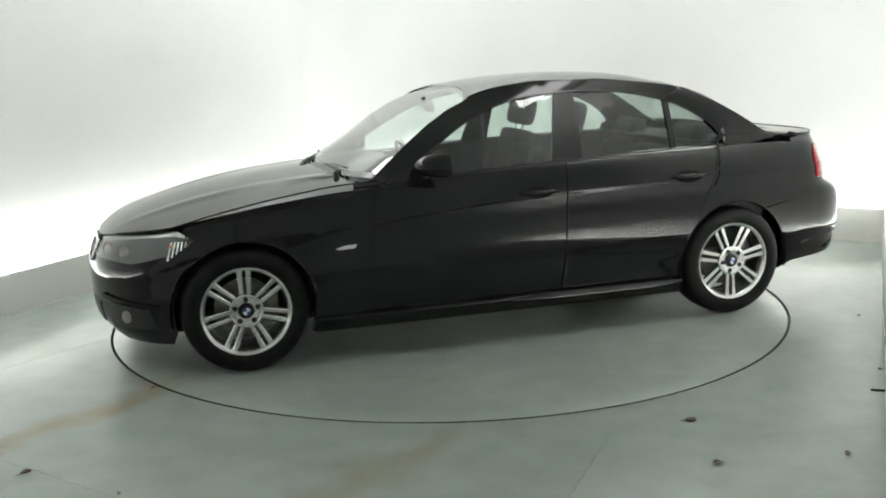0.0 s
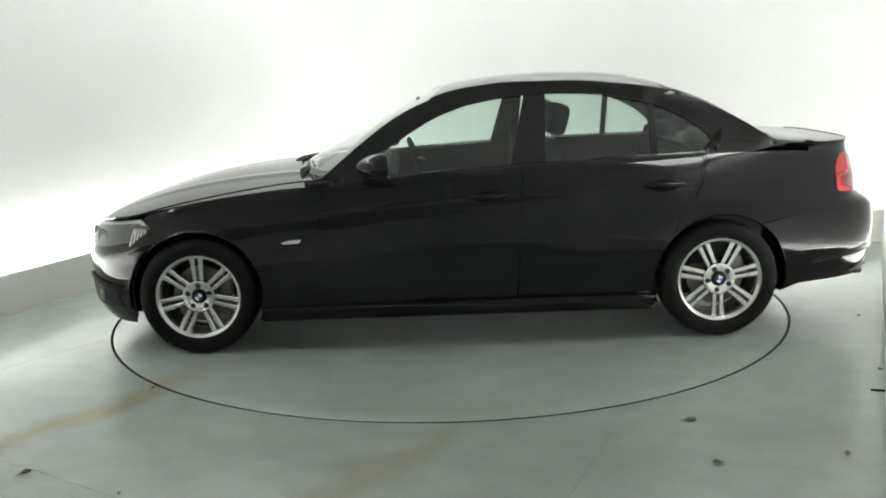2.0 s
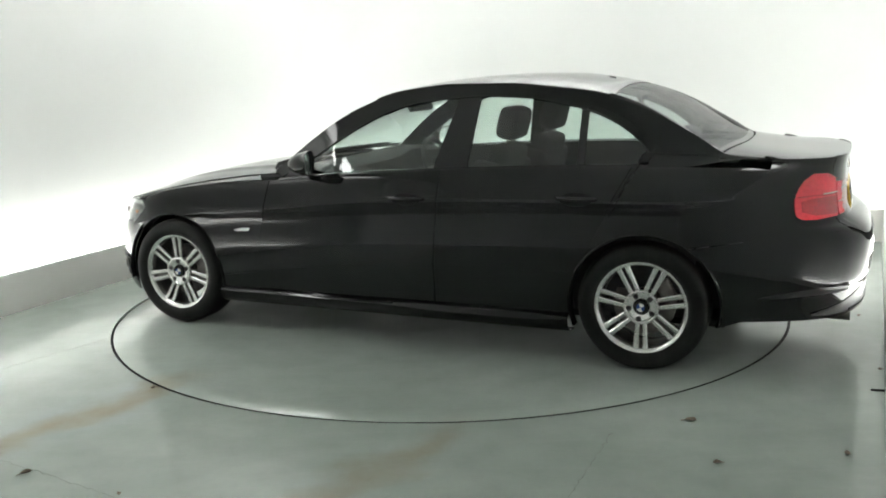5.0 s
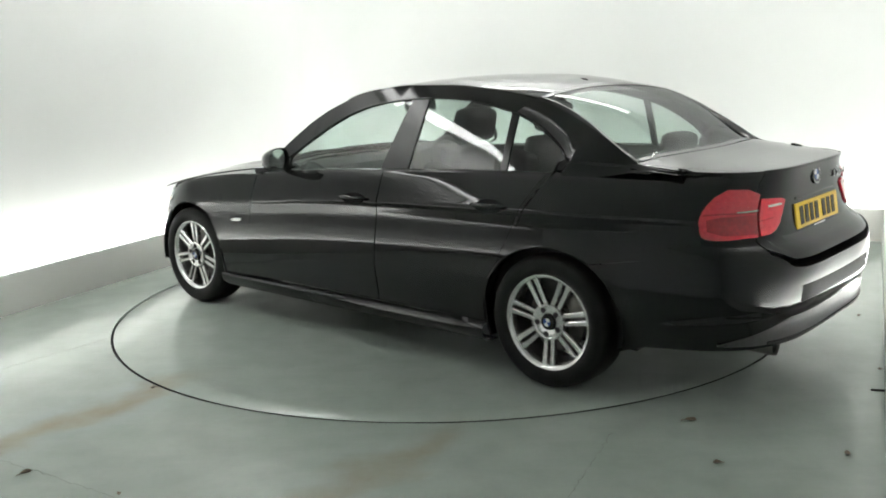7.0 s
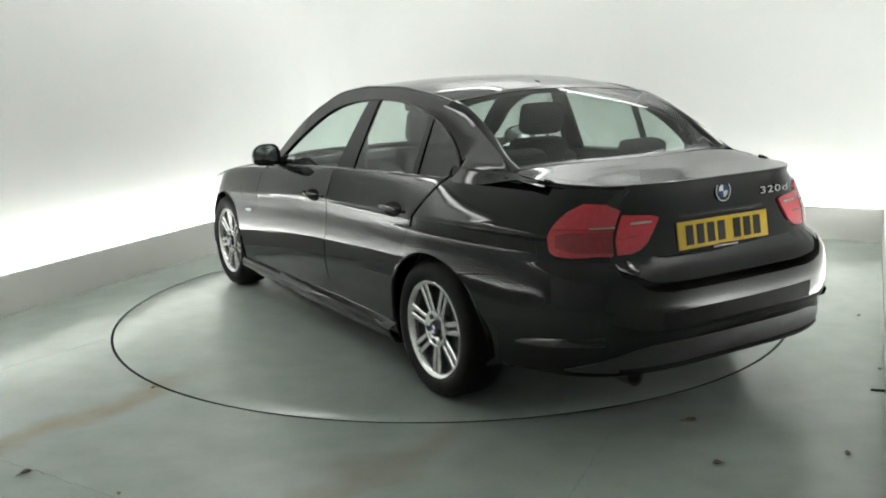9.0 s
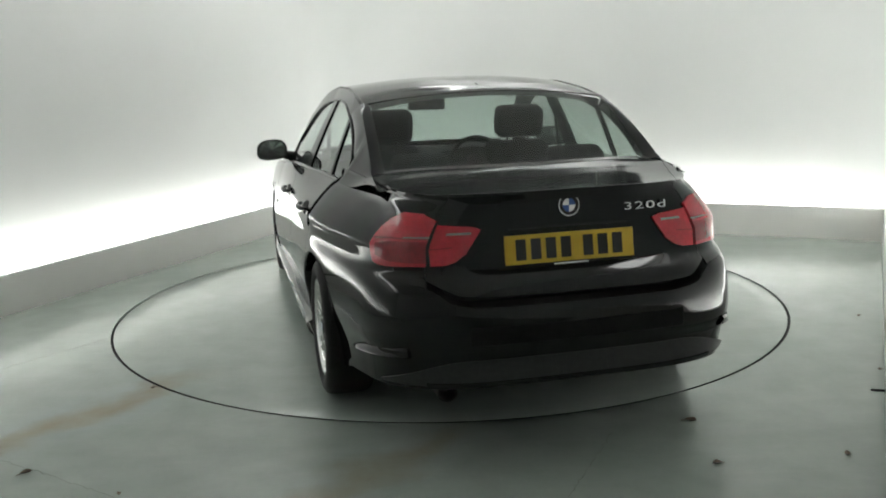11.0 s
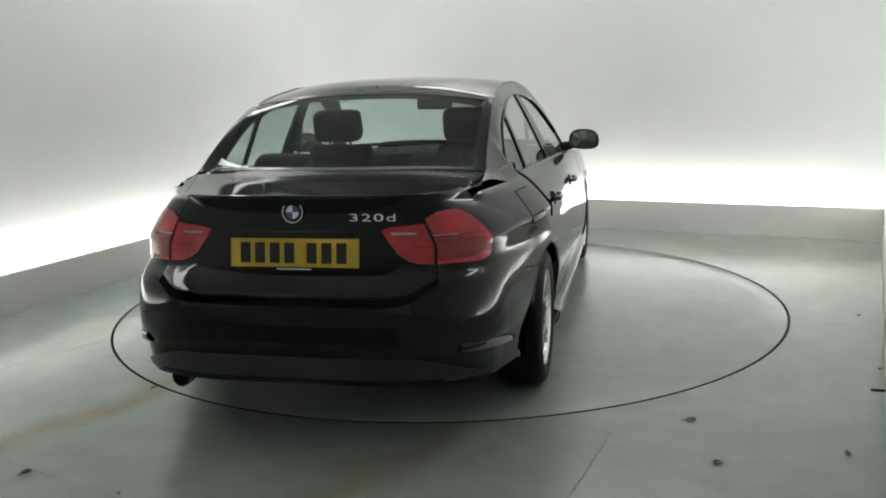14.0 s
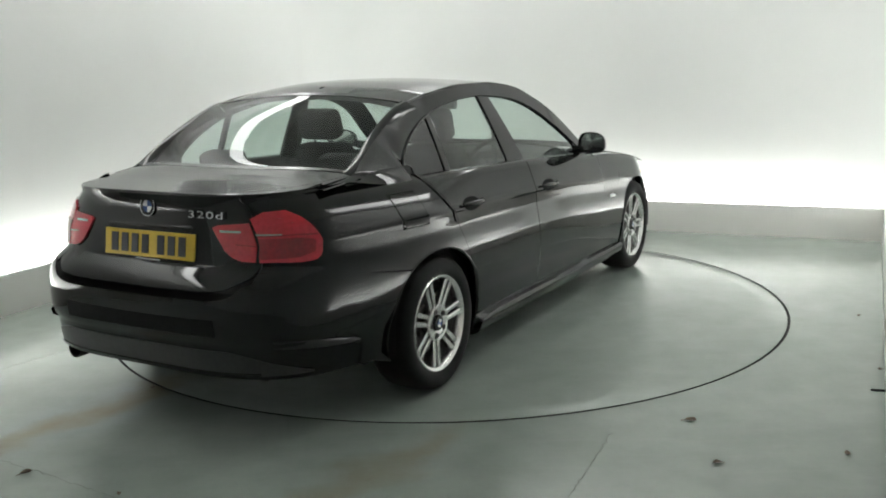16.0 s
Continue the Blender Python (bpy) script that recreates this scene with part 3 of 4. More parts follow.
    # shut lines around wing tip: black gap strips sit behind the panels
    for nm, a, b in (("door_seal", (0.80, 0.2), (0.70, sh(0.70))), ("door_seal", (-0.306, bz), (-0.345, sh(-0.345)))):
        panel(nm, [(a[0] - 0.02, a[1]), (a[0] + 0.02, a[1])], [(b[0] - 0.02, b[1] - 0.004), (b[0] + 0.02, b[1] - 0.004)], M_rubber, car, side, out=-0.012, t=0.003)
    low2 = arch(RX, 0.357, 42, 42.5, 2)
    panel("door_seal", [(low2[0][0] - 0.02, low2[0][1] + 0.012), (low2[0][0] + 0.02, low2[0][1])], [(-1.33, sh(-1.31) - 0.004), (-1.29, sh(-1.31) - 0.004)], M_rubber, car, side, out=-0.012, t=0.003)
    # waist moulding below the glass
    rows = []
    for x in lerp_list(0.64, -1.345, 60):
        z = shoulder(x)
        y0 = breadth(x, z)
        ps = [(x, y0, z - 0.001), (x, y0 - 0.004, z + 0.007), (x, y0 - 0.016, z + 0.012), (x, y0 - 0.034, z + 0.011), (x, y0 - 0.05, z + 0.004)]
        rows.append([(a, b * side, c) for a, b, c in ps])
    part("waist_moulding", grid_mesh(rows, flip=side < 0), M_trim, car, "gloss black waist moulding")

    G = lambda s, z, o=0.0: greenhouse(s, z, o)
    sill = lambda x: shoulder(x) + 0.006
    # roof rail above the glass, from the windscreen foot to the rear pillar
    xs = [0.70, 0.62, 0.5, 0.38, 0.25, 0.1, -0.05, -0.2, -0.36, -0.5, -0.65, -0.8, -0.93, -1.05, -1.16]
    lowx = [0.645, 0.585, 0.47, 0.35, 0.225, 0.085, -0.06, -0.205, -0.36, -0.5, -0.648, -0.795, -0.90, -0.985, -1.055]
    panel("roof_rail", [(x, win_top(x) + 0.004) for x in lowx], [(x, rail(x)) for x in xs], M_paint, car, side, fn=G, t=0.02, step=0.02)
    # window rubber, a fine dark line round the glass
    pts = [greenhouse(x, win_top(x), 0.002) for x in lerp_list(0.56, -1.38, 70)] + [greenhouse(-1.385, 1.0, 0.002), greenhouse(-1.375, 0.985, 0.002)]
    part("window_seal", tube([(a, b * side, c) for a, b, c in pts], 0.006, 6), M_trim, car, "gloss black window surround")
    # pillars
    panel("centre_pillar", [(-0.285, sill(-0.29)), (-0.47, sill(-0.47))], [(-0.375, win_top(-0.375)), (-0.49, win_top(-0.49))], M_trim, car, side, fn=G, out=0.001, t=0.02, label="gloss black centre pillar cover")
    panel("window_bar", [(-1.035, sill(-1.035)), (-1.072, sill(-1.07))], [(-1.035, win_top(-1.035)), (-1.072, win_top(-1.072))], M_trim, car, side, fn=G, out=0.002, t=0.015)
    panel("mirror_triangle", [(0.63, sill(0.63)), (0.45, sill(0.45))], [(0.60, win_top(0.60) + 0.004), (0.47, win_top(0.47) + 0.004)], M_trim, car, side, fn=G, out=0.002, t=0.015)
    # glass
    def pane(name, xs, xt, parent):
        ob = panel(name, [(x, sill(x)) for x in xs], [(x, win_top(x)) for x in xt], M_glass, parent, side, fn=G, out=-0.006, t=0, label="tinted side window glass")
        ob.visible_shadow = False
    pane("front_window", lerp_list(0.455, -0.29, 14), lerp_list(0.47, -0.37, 14), door)
    pane("rear_window", lerp_list(-0.465, -1.04, 10), lerp_list(-0.485, -1.04, 10), rdoor)
    pane("quarter_window", lerp_list(-1.065, -1.375, 10), lerp_list(-1.065, -1.375, 10), rdoor)
    # rear pillar: from the window's edge and the wing up to the rear screen's frame
    feet, tee = [], []
    for i in range(14):
        x = -1.055 - 0.315 * i / 13
        feet.append(greenhouse(x, win_top(x) + 0.004))
        tee.append(0.52 * i / 13)
    for i in range(1, 6):
        a = greenhouse(-1.384, 1.045 + (shoulder(-1.384) + 0.004 - 1.045) * i / 5, 0.0)
        wide = surf(s_of_x(-1.39), shoulder(-1.39))[1]
        feet.append((a[0], a[1] + (wide - a[1]) * (i / 5) ** 1.6, a[2]))
        tee.append(0.52 + 0.09 * i / 5)
    for i in range(0, 17):
        xb = -1.39 - 0.54 * i / 16
        feet.append(surf(s_of_x(xb), shoulder(xb) - 0.001))
        tee.append(0.61 + 0.39 * i / 16)
    rows = []
    for f, t in zip(feet, tee):
        e = pillar_edge(t)
        ln = math.dist(f, e)
        row = []
        for j in range(13):
            v = j / 12
            p = Vector(f).lerp(Vector(e), v)
            b = ln * math.sin(math.pi * v) * (0.06 - 0.10 * math.sin(math.pi * min(max((t - 0.45) / 0.62, 0), 1)))
            y, z = p.y + b * 0.9, p.z + b * 0.4
            z += (max(z, top_z(p.x, y) + 0.002) - z) * ease((t - 0.72) / 0.26)   # the foot runs out into the boot's deck
            row.append((p.x, y * side, z))
        rows.append(row)
    part("rear_pillar", grid_mesh(rows, flip=side < 0), M_paint, car, smooth=60.0)
    mirror(car, side)


def handle(door, x, z, side):
    """A pull handle over a flat dark oval that stands for the shaded cup."""
    def at(dx, dz, o):
        p = surf(x + dx, z + dz, o)
        return (p[0], p[1] * side, p[2])
    rows = [[at(0.082 * math.cos(a) * k, -0.004 + 0.032 * math.sin(a) * k, 0.0025) for a in np.linspace(0, 2 * math.pi, 25)[:-1]] for k in (1.0, 0.5, 0.02)]
    part("handle_cup_shade", grid_mesh(rows, closed=True, flip=side > 0), M_matte, door, "flat dark oval for the shade in the handle recess")
    pts, rr = [], []
    for i in range(15):
        t = i / 14
        pts.append(at(0.098 - 0.196 * t, 0.004 - 0.002 * math.sin(math.pi * t), 0.010 + 0.026 * math.sin(math.pi * t) ** 0.6))
        rr.append(0.007 + 0.007 * math.sin(math.pi * t) ** 0.5)
    part("handle", tube(pts, rr, 10), M_paint, door, "black pull handle")


def mirror(car, side):
    """Door mirror: a rounded shell on a foot, with its glass facing back."""
    c = Vector((0.420, 0.930 * side, 0.985))
    rows = []
    n = 26
    for j in range(15):
        t = j / 14
        # from the glass rim (rear) to the rounded front
        k = math.cos(t * math.pi / 2) ** 0.55 if t < 1 else 0.02
        row = []
        for i in range(n):
            a = 2 * math.pi * i / n
            cy, sz = math.cos(a), math.sin(a)
            py = math.copysign(abs(cy) ** 0.7, cy) * 0.096 * k * (1 - 0.10 * sz)
            pz = math.copysign(abs(sz) ** 0.75, sz) * 0.064 * k
            row.append((c.x - 0.045 + 0.135 * t - 0.06 * (py / 0.096) * 0.5, c.y + py * side, c.z + pz - 0.01 * t))
        rows.append(row)
    m = part("door_mirror", grid_mesh(rows, closed=True, flip=side > 0), M_paint, car, "black door mirror")
    rim = [tuple(Vector(p) + Vector((0.008, 0, 0))) for p in rows[0]]
    mid = Vector((0, 0, 0))
    for p in rim:
        mid += Vector(p) / n
    inner = [tuple(mid.lerp(Vector(p), 0.84) + Vector((0.006, 0, 0))) for p in rim]
    part("mirror_rim", grid_mesh([rows[0], rim, inner], closed=True, flip=side < 0), M_trim, m, "black mirror rim", smooth=20)
    part("mirror_glass", grid_mesh([inner, [tuple(Vector(p).lerp(mid, 0.98)) for p in inner]], closed=True, flip=side < 0), M_chrome, m, "silvered mirror glass", smooth=20)
    part("mirror_foot", tube([(0.47, 0.79 * side, 0.930), (0.46, 0.84 * side, 0.940), (0.45, 0.88 * side, 0.955), (0.44, 0.91 * side, 0.975)], [0.034, 0.028, 0.026, 0.03], 10), M_trim, m)


def build_top(car):
    """Bonnet, roof, boot lid, screens."""
    # bonnet, from the screen foot to the nose; the wings' tops lie outside its seam
    def nose_x(y):
        if abs(y) > 0.84:
            return 1.5
        s = s_of_y(abs(y), True)
        return surf(s, rim_z(s))[0] - 0.004
    def foot_x(y):
        return 0.90 - 0.26 * (abs(y) / 0.75) ** 2.2
    edge_y = curve([0.60, 0.80, 1.10, 1.40, 1.60, 1.80], [0.690, 0.705, 0.745, 0.785, 0.800, 0.802])
    rows_hood = []
    yn = lerp_list(-1.0, 1.0, 61)
    for j in range(50):
        t = j / 49
        row = []
        for q in yn:
            x0, x1 = foot_x(q * 0.70), nose_x(q * 0.80)
            x = x0 + (x1 - x0) * t
            y = q * edge_y(min(x, 1.62))
            row.append((x, y, top_z(x, y)))
        rows_hood.append(row)
    thick(part("bonnet", grid_mesh(rows_hood), M_paint, car), 0.01)
    for side in (1, -1):
        rows = []
        for x in lerp_list(foot_x(0.7) - 0.01, 1.735, 50):
            yi = edge_y(min(x, 1.62)) + 0.003
            sp = s_of_x(x)
            ye = max(surf(sp, rim_z(sp))[1] if x > XF else section(0.0), yi + 0.001)
            rows.append([(x, side * (yi + (ye - yi) * k), top_z(x, yi + (ye - yi) * k)) for k in (0, 0.2, 0.4, 0.6, 0.8, 0.93, 1.0)])
        thick(part("wing_top", grid_mesh(rows, flip=side < 0), M_paint, car), 0.006)
    # scuttle: dark grille between bonnet and windscreen
    rows = [[(foot_x(q * 0.72) + dx, q * 0.72, hood_mid(0.9) + dz - 0.035 * abs(q) ** 2) for q in lerp_list(-1, 1, 31)] for dx, dz in ((0.03, -0.012), (-0.02, -0.012), (-0.09, 0.004))]
    part("scuttle", grid_mesh(rows, flip=True), M_plastic, car, "dark plastic scuttle panel")

    # windscreen
    def edge_front(x):
        return greenhouse(x, rail(x))
    rows = []
    for j in range(21):
        t = j / 20
        xe = 0.70 - 0.555 * t
        e = edge_front(xe)
        xc = 0.905 - 0.86 * t
        zc = 0.915 + 0.436 * (t ** 0.93)
        row = []
        for q in lerp_list(-1, 1, 25):
            k = 1 - abs(q) ** 2.2
            row.append((e[0] + (xc - e[0]) * k, (e[1] - 0.004) * q, e[2] + (zc - e[2]) * k))
        rows.append(row)
    ws = part("windscreen", grid_mesh(rows, flip=True), M_screen, car, "clear laminated windscreen")
    ws.visible_shadow = False
    # dark band at the screen's top and foot
    part("screen_band", grid_mesh([[(p[0] + 0.003, p[1], p[2] + 0.003) for p in rows[j]] for j in (0, 1)], flip=True), M_trim, ws)
    # roof
    roof_mid = curve([0.05, -0.1, -0.3, -0.55, -0.8, -0.97, -1.135], [1.350, 1.379, 1.401, 1.412, 1.407, 1.389, 1.356])
    rows = []
    for j in range(41):
        t = j / 40
        xe = 0.145 - 1.305 * t
        xc = 0.045 - 1.18 * t
        e = greenhouse(xe, rail(xe))
        zc = roof_mid(xc)
        rows.append([(e[0] + (xc - e[0]) * (1 - abs(q) ** 2.2), e[1] * q, e[2] + (zc - e[2]) * (1 - abs(q) ** 2.5)) for q in lerp_list(-1, 1, 41)])
    roof = thick(part("roof", grid_mesh(rows), M_paint, car), 0.012)
    part("headliner", grid_mesh([[(p[0], p[1] * 0.95, p[2] - 0.035) for p in r[1:-1]] for r in rows], flip=True), M_headliner, car, "grey headliner")
    # roof edge strips
    for side in (1, -1):
        pts = [greenhouse(x, rail(x), -0.014) for x in lerp_list(0.12, -1.16, 40)]
        part("roof_strip", tube([(a, b * side, c + 0.003) for a, b, c in pts], 0.006, 6), M_trim, car)
    # aerial fin
    fin = [[(-0.97 - 0.08 * t, s * 0.010 * (1 - 0.55 * h) * math.sin(math.pi * min(max(t, 0.03), 0.97)) ** 0.5, roof_mid(-0.97 - 0.08 * t) - 0.005 + 0.011 * h * math.sin(math.pi * min(t * 0.62 + 0.1, 1)) * (t ** 0.7)) for t in lerp_list(0, 1, 12)] for s, h in ((-1, 0), (-1, 0.7), (0, 1), (1, 0.7), (1, 0))]
    part("aerial_fin", grid_mesh(fin), M_paint, car)
    # rear screen and the pillars' inner faces
    rows = []
    for j in range(21):
        t = j / 20
        e = pillar_edge(t)
        inset = 0.032 + 0.02 * t
        xc, zc = -1.135 - 0.635 * t, 1.354 - 0.307 * t + 0.030 * math.sin(math.pi * t)
        row = []
        for q in lerp_list(-1, 1, 25):
            k = 1 - abs(q) ** 2.1
            x, y = e[0] + (xc - e[0]) * k, (e[1] - inset) * q
            z = e[2] + 0.012 * (1 - t * 0.5) + (zc - e[2] - 0.012 * (1 - t * 0.5)) * k
            row.append((x, y, z + (top_z(x, y) - 0.002 - z) * t ** 4))
        rows.append(row)
    rs = part("rear_screen", grid_mesh(rows), M_rear_screen, car, "tinted heated rear screen")
    rs.visible_shadow = False
    up = lambda r, d: [(p[0] + d * 0.35, p[1], p[2] + d) for p in r]
    part("screen_band", grid_mesh([up(rows[0], 0.003), up(rows[1], 0.003)]), M_trim, rs)
    part("screen_band", grid_mesh([up(rows[19], 0.003), up(rows[20], 0.003)]), M_trim, rs)
    for side in (1, -1):
        strip = []
        for j in range(21):
            e = pillar_edge(j / 20)
            p = rows[j][-1]
            m = ((e[0] + p[0]) / 2, (e[1] + p[1]) / 2, (e[2] + p[2]) / 2 + 0.008)
            strip.append([(a, b * side, c) for a, b, c in (e, m, (p[0], p[1] - 0.006, p[2] + 0.001))])
        part("pillar_face", grid_mesh(strip, flip=side > 0), M_paint, car)
    # boot deck
    def rear_x(y):
        s = s_of_y(abs(y), False)
        return surf(s, rim_z(s))[0]
    QS = 0.76
    for side in (1, -1):
        rows = [[(x, side * y, top_z(x, y) - 0.009) for y in lerp_list(0.60, breadth(x, shoulder(x)) - 0.014, 10)] for x in lerp_list(-1.70, -1.93, 16)]
        part("screen_foot", grid_mesh(rows, flip=side > 0), M_paint, car)
    s_lid, s_side = s_of_y(0.585, False), s_of_x(-1.92)
    side_y = surf(s_side, rim_z(s_side))[1]

    def ends(q):
        a, sg = abs(q), 1 if q >= 0 else -1
        if a <= QS:
            k = a / QS
            y0, s1 = 0.66 * k, s_of_y(0.585 * k, False)
            x0 = -1.775 + 0.065 * k ** 2.4
        else:
            k = (a - QS) / (1 - QS)
            y0, s1, x0 = 0.66 + (side_y - 0.66) * k, s_lid + (s_side - s_lid) * k, -1.71 - 0.21 * k
        p = surf(s1, rim_z(s1))
        return (x0, sg * y0), (p[0], sg * p[1])
    for nm, q0, q1, nq in (("boot_lid", -QS + 0.004, QS - 0.004, 41), ("rear_wing_top", QS, 1.0, 10), ("rear_wing_top", -1.0, -QS, 10)):
        rows = []
        for j in range(25):
            t = j / 24
            row = []
            for q in lerp_list(q0, q1, nq):
                (x0, y0), (x1, y1) = ends(q)
                x, y = x0 + (x1 - x0) * t, y0 + (y1 - y0) * t
                row.append((x, y, top_z(x, y) + 0.001))
            rows.append(row)
        ob = thick(part(nm, grid_mesh(rows), M_paint, car), 0.008)
        if nm == "boot_lid":
            lid = ob
    return lid


def wrap(z0, z1, y0, y1, front, n=40):
    """Knots round nose or tail from y0 to y1 on the left half, as (s, z) pairs for a lower and an upper line."""
    ys = lerp_list(y0, y1, n)
    ss = [s_of_y(y, front) for y in ys]
    return [(s, z0(y)) for s, y in zip(ss, ys)], [(s, z1(y)) for s, y in zip(ss, ys)]


def both(name, b, t, mat, parent, out=0.0, thickness=0.006, label="", step=0.03, fn=None):
    """One mesh over both halves of nose or tail."""
    B, T = fill_knots(b, t, step)
    nv = max(2, math.ceil(max(math.dist(p, q) for p, q in zip(B, T)) / step))
    rows = []
    f = fn or surf
    for j in range(nv + 1):
        v = j / nv
        left = [f(p[0] + (q[0] - p[0]) * v, p[1] + (q[1] - p[1]) * v, out) for p, q in zip(B, T)]
        rows.append(left + [(x, -y, z) for x, y, z in left[::-1] if y > 1e-4])
    bm = grid_mesh(rows, flip=B[-1][0] > B[0][0])
    return thick(part(name, bm, mat, parent, label, 35.0), thickness) if thickness else part(name, bm, mat, parent, label, 35.0)


def bump_surf(s, z, out=0.0):
    """The rear bumper stands proud of the tail, with a ledge above and a crease below."""
    k = min(max((s_of_x(-1.97) - s) / 0.28, 0), 1)
    d = 0.024 * min(max((0.700 - z) / 0.02, 0), 1) * k - 0.012 * min(max((0.440 - z) / 0.015, 0), 1) * min(max((s_of_x(-1.80) - s) / 0.2, 0), 1)
    d += k * (0.004 * math.exp(-((z - 0.48) / 0.05) ** 2) - 0.017 * min(max((z - 0.555) / 0.095, 0), 1) ** 1.4)
    return surf(s, z, out + d)


def build_tail(car, lid):
    # boot lid's rear face
    lowz = curve([0.0, 0.30, 0.44, 0.50, 0.56], [0.640, 0.640, 0.648, 0.672, 0.70])
    b, t = wrap(lambda y: lowz(y), lambda y: rim_z(s_of_y(y, False)) + 0.003, 0.550, 0.0, False)
    both("lid_face", b, t, M_paint, lid)
    # number plate in its recess
    px, pz, lean = -2.219, 0.783, 14.8
    holder = part("plate_recess", boxed(-0.021, -0.004, -0.264, 0.264, -0.064, 0.060, bevel=0.004, m=pose(px - 0.016, 0, pz, 0, lean - 6, 0)), M_plastic, lid, "dark number plate holder")
    plate = part("number_plate", boxed(-0.028, -0.020, -0.26, 0.26, -0.0555, 0.0555, bevel=0.003, m=pose(px - 0.016, 0, pz, 0, lean - 6, 0)), M_yellow, lid, "yellow number plate with dark bars")
    y = 0.222
    for i, w in enumerate((0.05, 0.05, 0.05, 0.05, 0.0, 0.05, 0.05, 0.05)):
        if w:
            part("plate_bar", boxed(-0.0305, -0.027, y - w + 0.006, y - 0.004, -0.0395, 0.0395, m=pose(px - 0.016, 0, pz, 0, lean - 6, 0)), M_ink, plate, smooth=None)
            y -= w + 0.010
        else:
            y -= 0.030
    part("plate_bar", boxed(-0.0305, -0.027, -0.07, 0.07, -0.066, -0.059, m=pose(px - 0.016, 0, pz, 0, lean - 6, 0)), M_white, plate, smooth=None)
    # chrome-less grip strip above the plate
    part("grip_strip", boxed(-0.026, 0.0, -0.24, 0.24, 0.072, 0.086, bevel=0.006, m=pose(px - 0.016, 0, pz, 0, lean - 6, 0)), M_trim, lid)
    # round badge
    bx = surf(s_of_y(0.0, False), 0.943)[0]
    roundel(lid, Matrix.Translation((bx - 0.002, 0, 0.943)) @ Matrix.Rotation(radians(-90), 4, "Z") @ Matrix.Rotation(radians(-6), 4, "X"), 0.041)
    # model number in chrome letters
    txt = bpy.data.curves.new("model_number", "FONT")
    txt.body, txt.size, txt.extrude, txt.align_x, txt.space_character = "320d", 0.052, 0.002, "CENTER", 1.15
    tob = new("model_number", txt)
    me = bpy.data.meshes.new_from_object(tob.evaluated_get(bpy.context.evaluated_depsgraph_get()))
    bpy.data.objects.remove(tob)
    me.materials.append(M_chrome)
    tob = new("model_number", me)
    tob.parent = lid
    tob["label"] = "chrome model number letters"
    ty = -0.315
    p = surf(s_of_y(0.315, False), 0.918)
    tob.matrix_basis = Matrix.Translation((p[0] - 0.006, ty, 0.909)) @ Matrix.Rotation(radians(-90 + 2.5), 4, "Z") @ Matrix.Rotation(radians(84), 4, "X") @ Matrix.Diagonal((1.6, 0.78, 1, 1))
    # tail lamps: outer on the wing, inner on the lid
    for side in (1, -1):
        so, sm, si = s_of_x(-2.070), s_of_y(0.60, False), s_of_y(0.545, False)
        s1 = so - 0.09
        lamp = panel("tail_lamp", [(so, 0.768), (so - 0.006, 0.752), (so - 0.020, 0.743), (so - 0.042, 0.739), (so - 0.09, 0.737), (sm, 0.742), (si, 0.742)],
                     [(so, 0.830), (so - 0.006, 0.852), (so - 0.020, 0.880), (so - 0.042, 0.908), (so - 0.09, 0.937), (sm, 0.934), (si - 0.004, 0.910)], M_red, car, side, out=0.009, t=0.012, step=0.012, smooth=60.0, label="red tail lamp lens")
        panel("reflector_band", [(so - 0.03, 0.775), (s1, 0.757), (si - 0.004, 0.754)], [(so - 0.03, 0.822), (s1, 0.832), (si - 0.004, 0.834)], M_red_dark, lamp, side, out=0.0105, t=0.003, step=0.02, label="darker red lower band")
        panel("lens_rib", [(so - 0.012, 0.838), (s1, 0.842), (si - 0.004, 0.840)], [(so - 0.012, 0.843), (s1, 0.847), (si - 0.004, 0.845)], M_red_dark, lamp, side, out=0.012, t=0.004, step=0.02)
        panel("light_bar", [(so - 0.15, 0.846), (si - 0.004, 0.847)], [(so - 0.15, 0.850), (si - 0.004, 0.852)], M_lamp_inner, lamp, side, out=0.0135, t=0.004, step=0.02, label="pale light bar across the lens")
        for zz in (0.866, 0.886, 0.906):
            panel("lens_rib", [(so - 0.06, zz), (s1, zz + 0.002), (si - 0.006, zz)], [(so - 0.06, zz + 0.0035), (s1, zz + 0.0055), (si - 0.006, zz + 0.0035)], M_red, lamp, side, out=0.0105, t=0.003, step=0.02)
        s2, s3, s4 = s_of_y(0.53, False), s_of_y(0.42, False), s_of_y(0.362, False)
        inner = panel("lid_lamp", [(s2, 0.744), (s_of_y(0.475, False), 0.747), (s_of_y(0.44, False), 0.758), (s_of_y(0.40, False), 0.786), (s_of_y(0.380, False), 0.820), (s4, 0.866)], [(s2, 0.894), (s_of_y(0.475, False), 0.890), (s_of_y(0.44, False), 0.888), (s_of_y(0.40, False), 0.885), (s_of_y(0.380, False), 0.880), (s4, 0.874)], M_red, lid, side, out=0.009, t=0.012, step=0.02, label="red inner tail lamp lens")
        panel("reversing_strip", [(s_of_y(0.485, False), 0.856), (s_of_y(0.395, False), 0.857)], [(s_of_y(0.485, False), 0.864), (s_of_y(0.395, False), 0.865)], M_lamp_inner, inner, side, out=0.0115, t=0.004, label="pale reversing lamp strip")
        panel("lens_rib", [(s2, 0.803), (s3 + 0.03, 0.810)], [(s2, 0.807), (s3 + 0.03, 0.814)], M_red_dark, inner, side, out=0.011, t=0.003)
    # bumper
    n = 12
    side_low = arch(RX, 0.357, 128, 194, n)
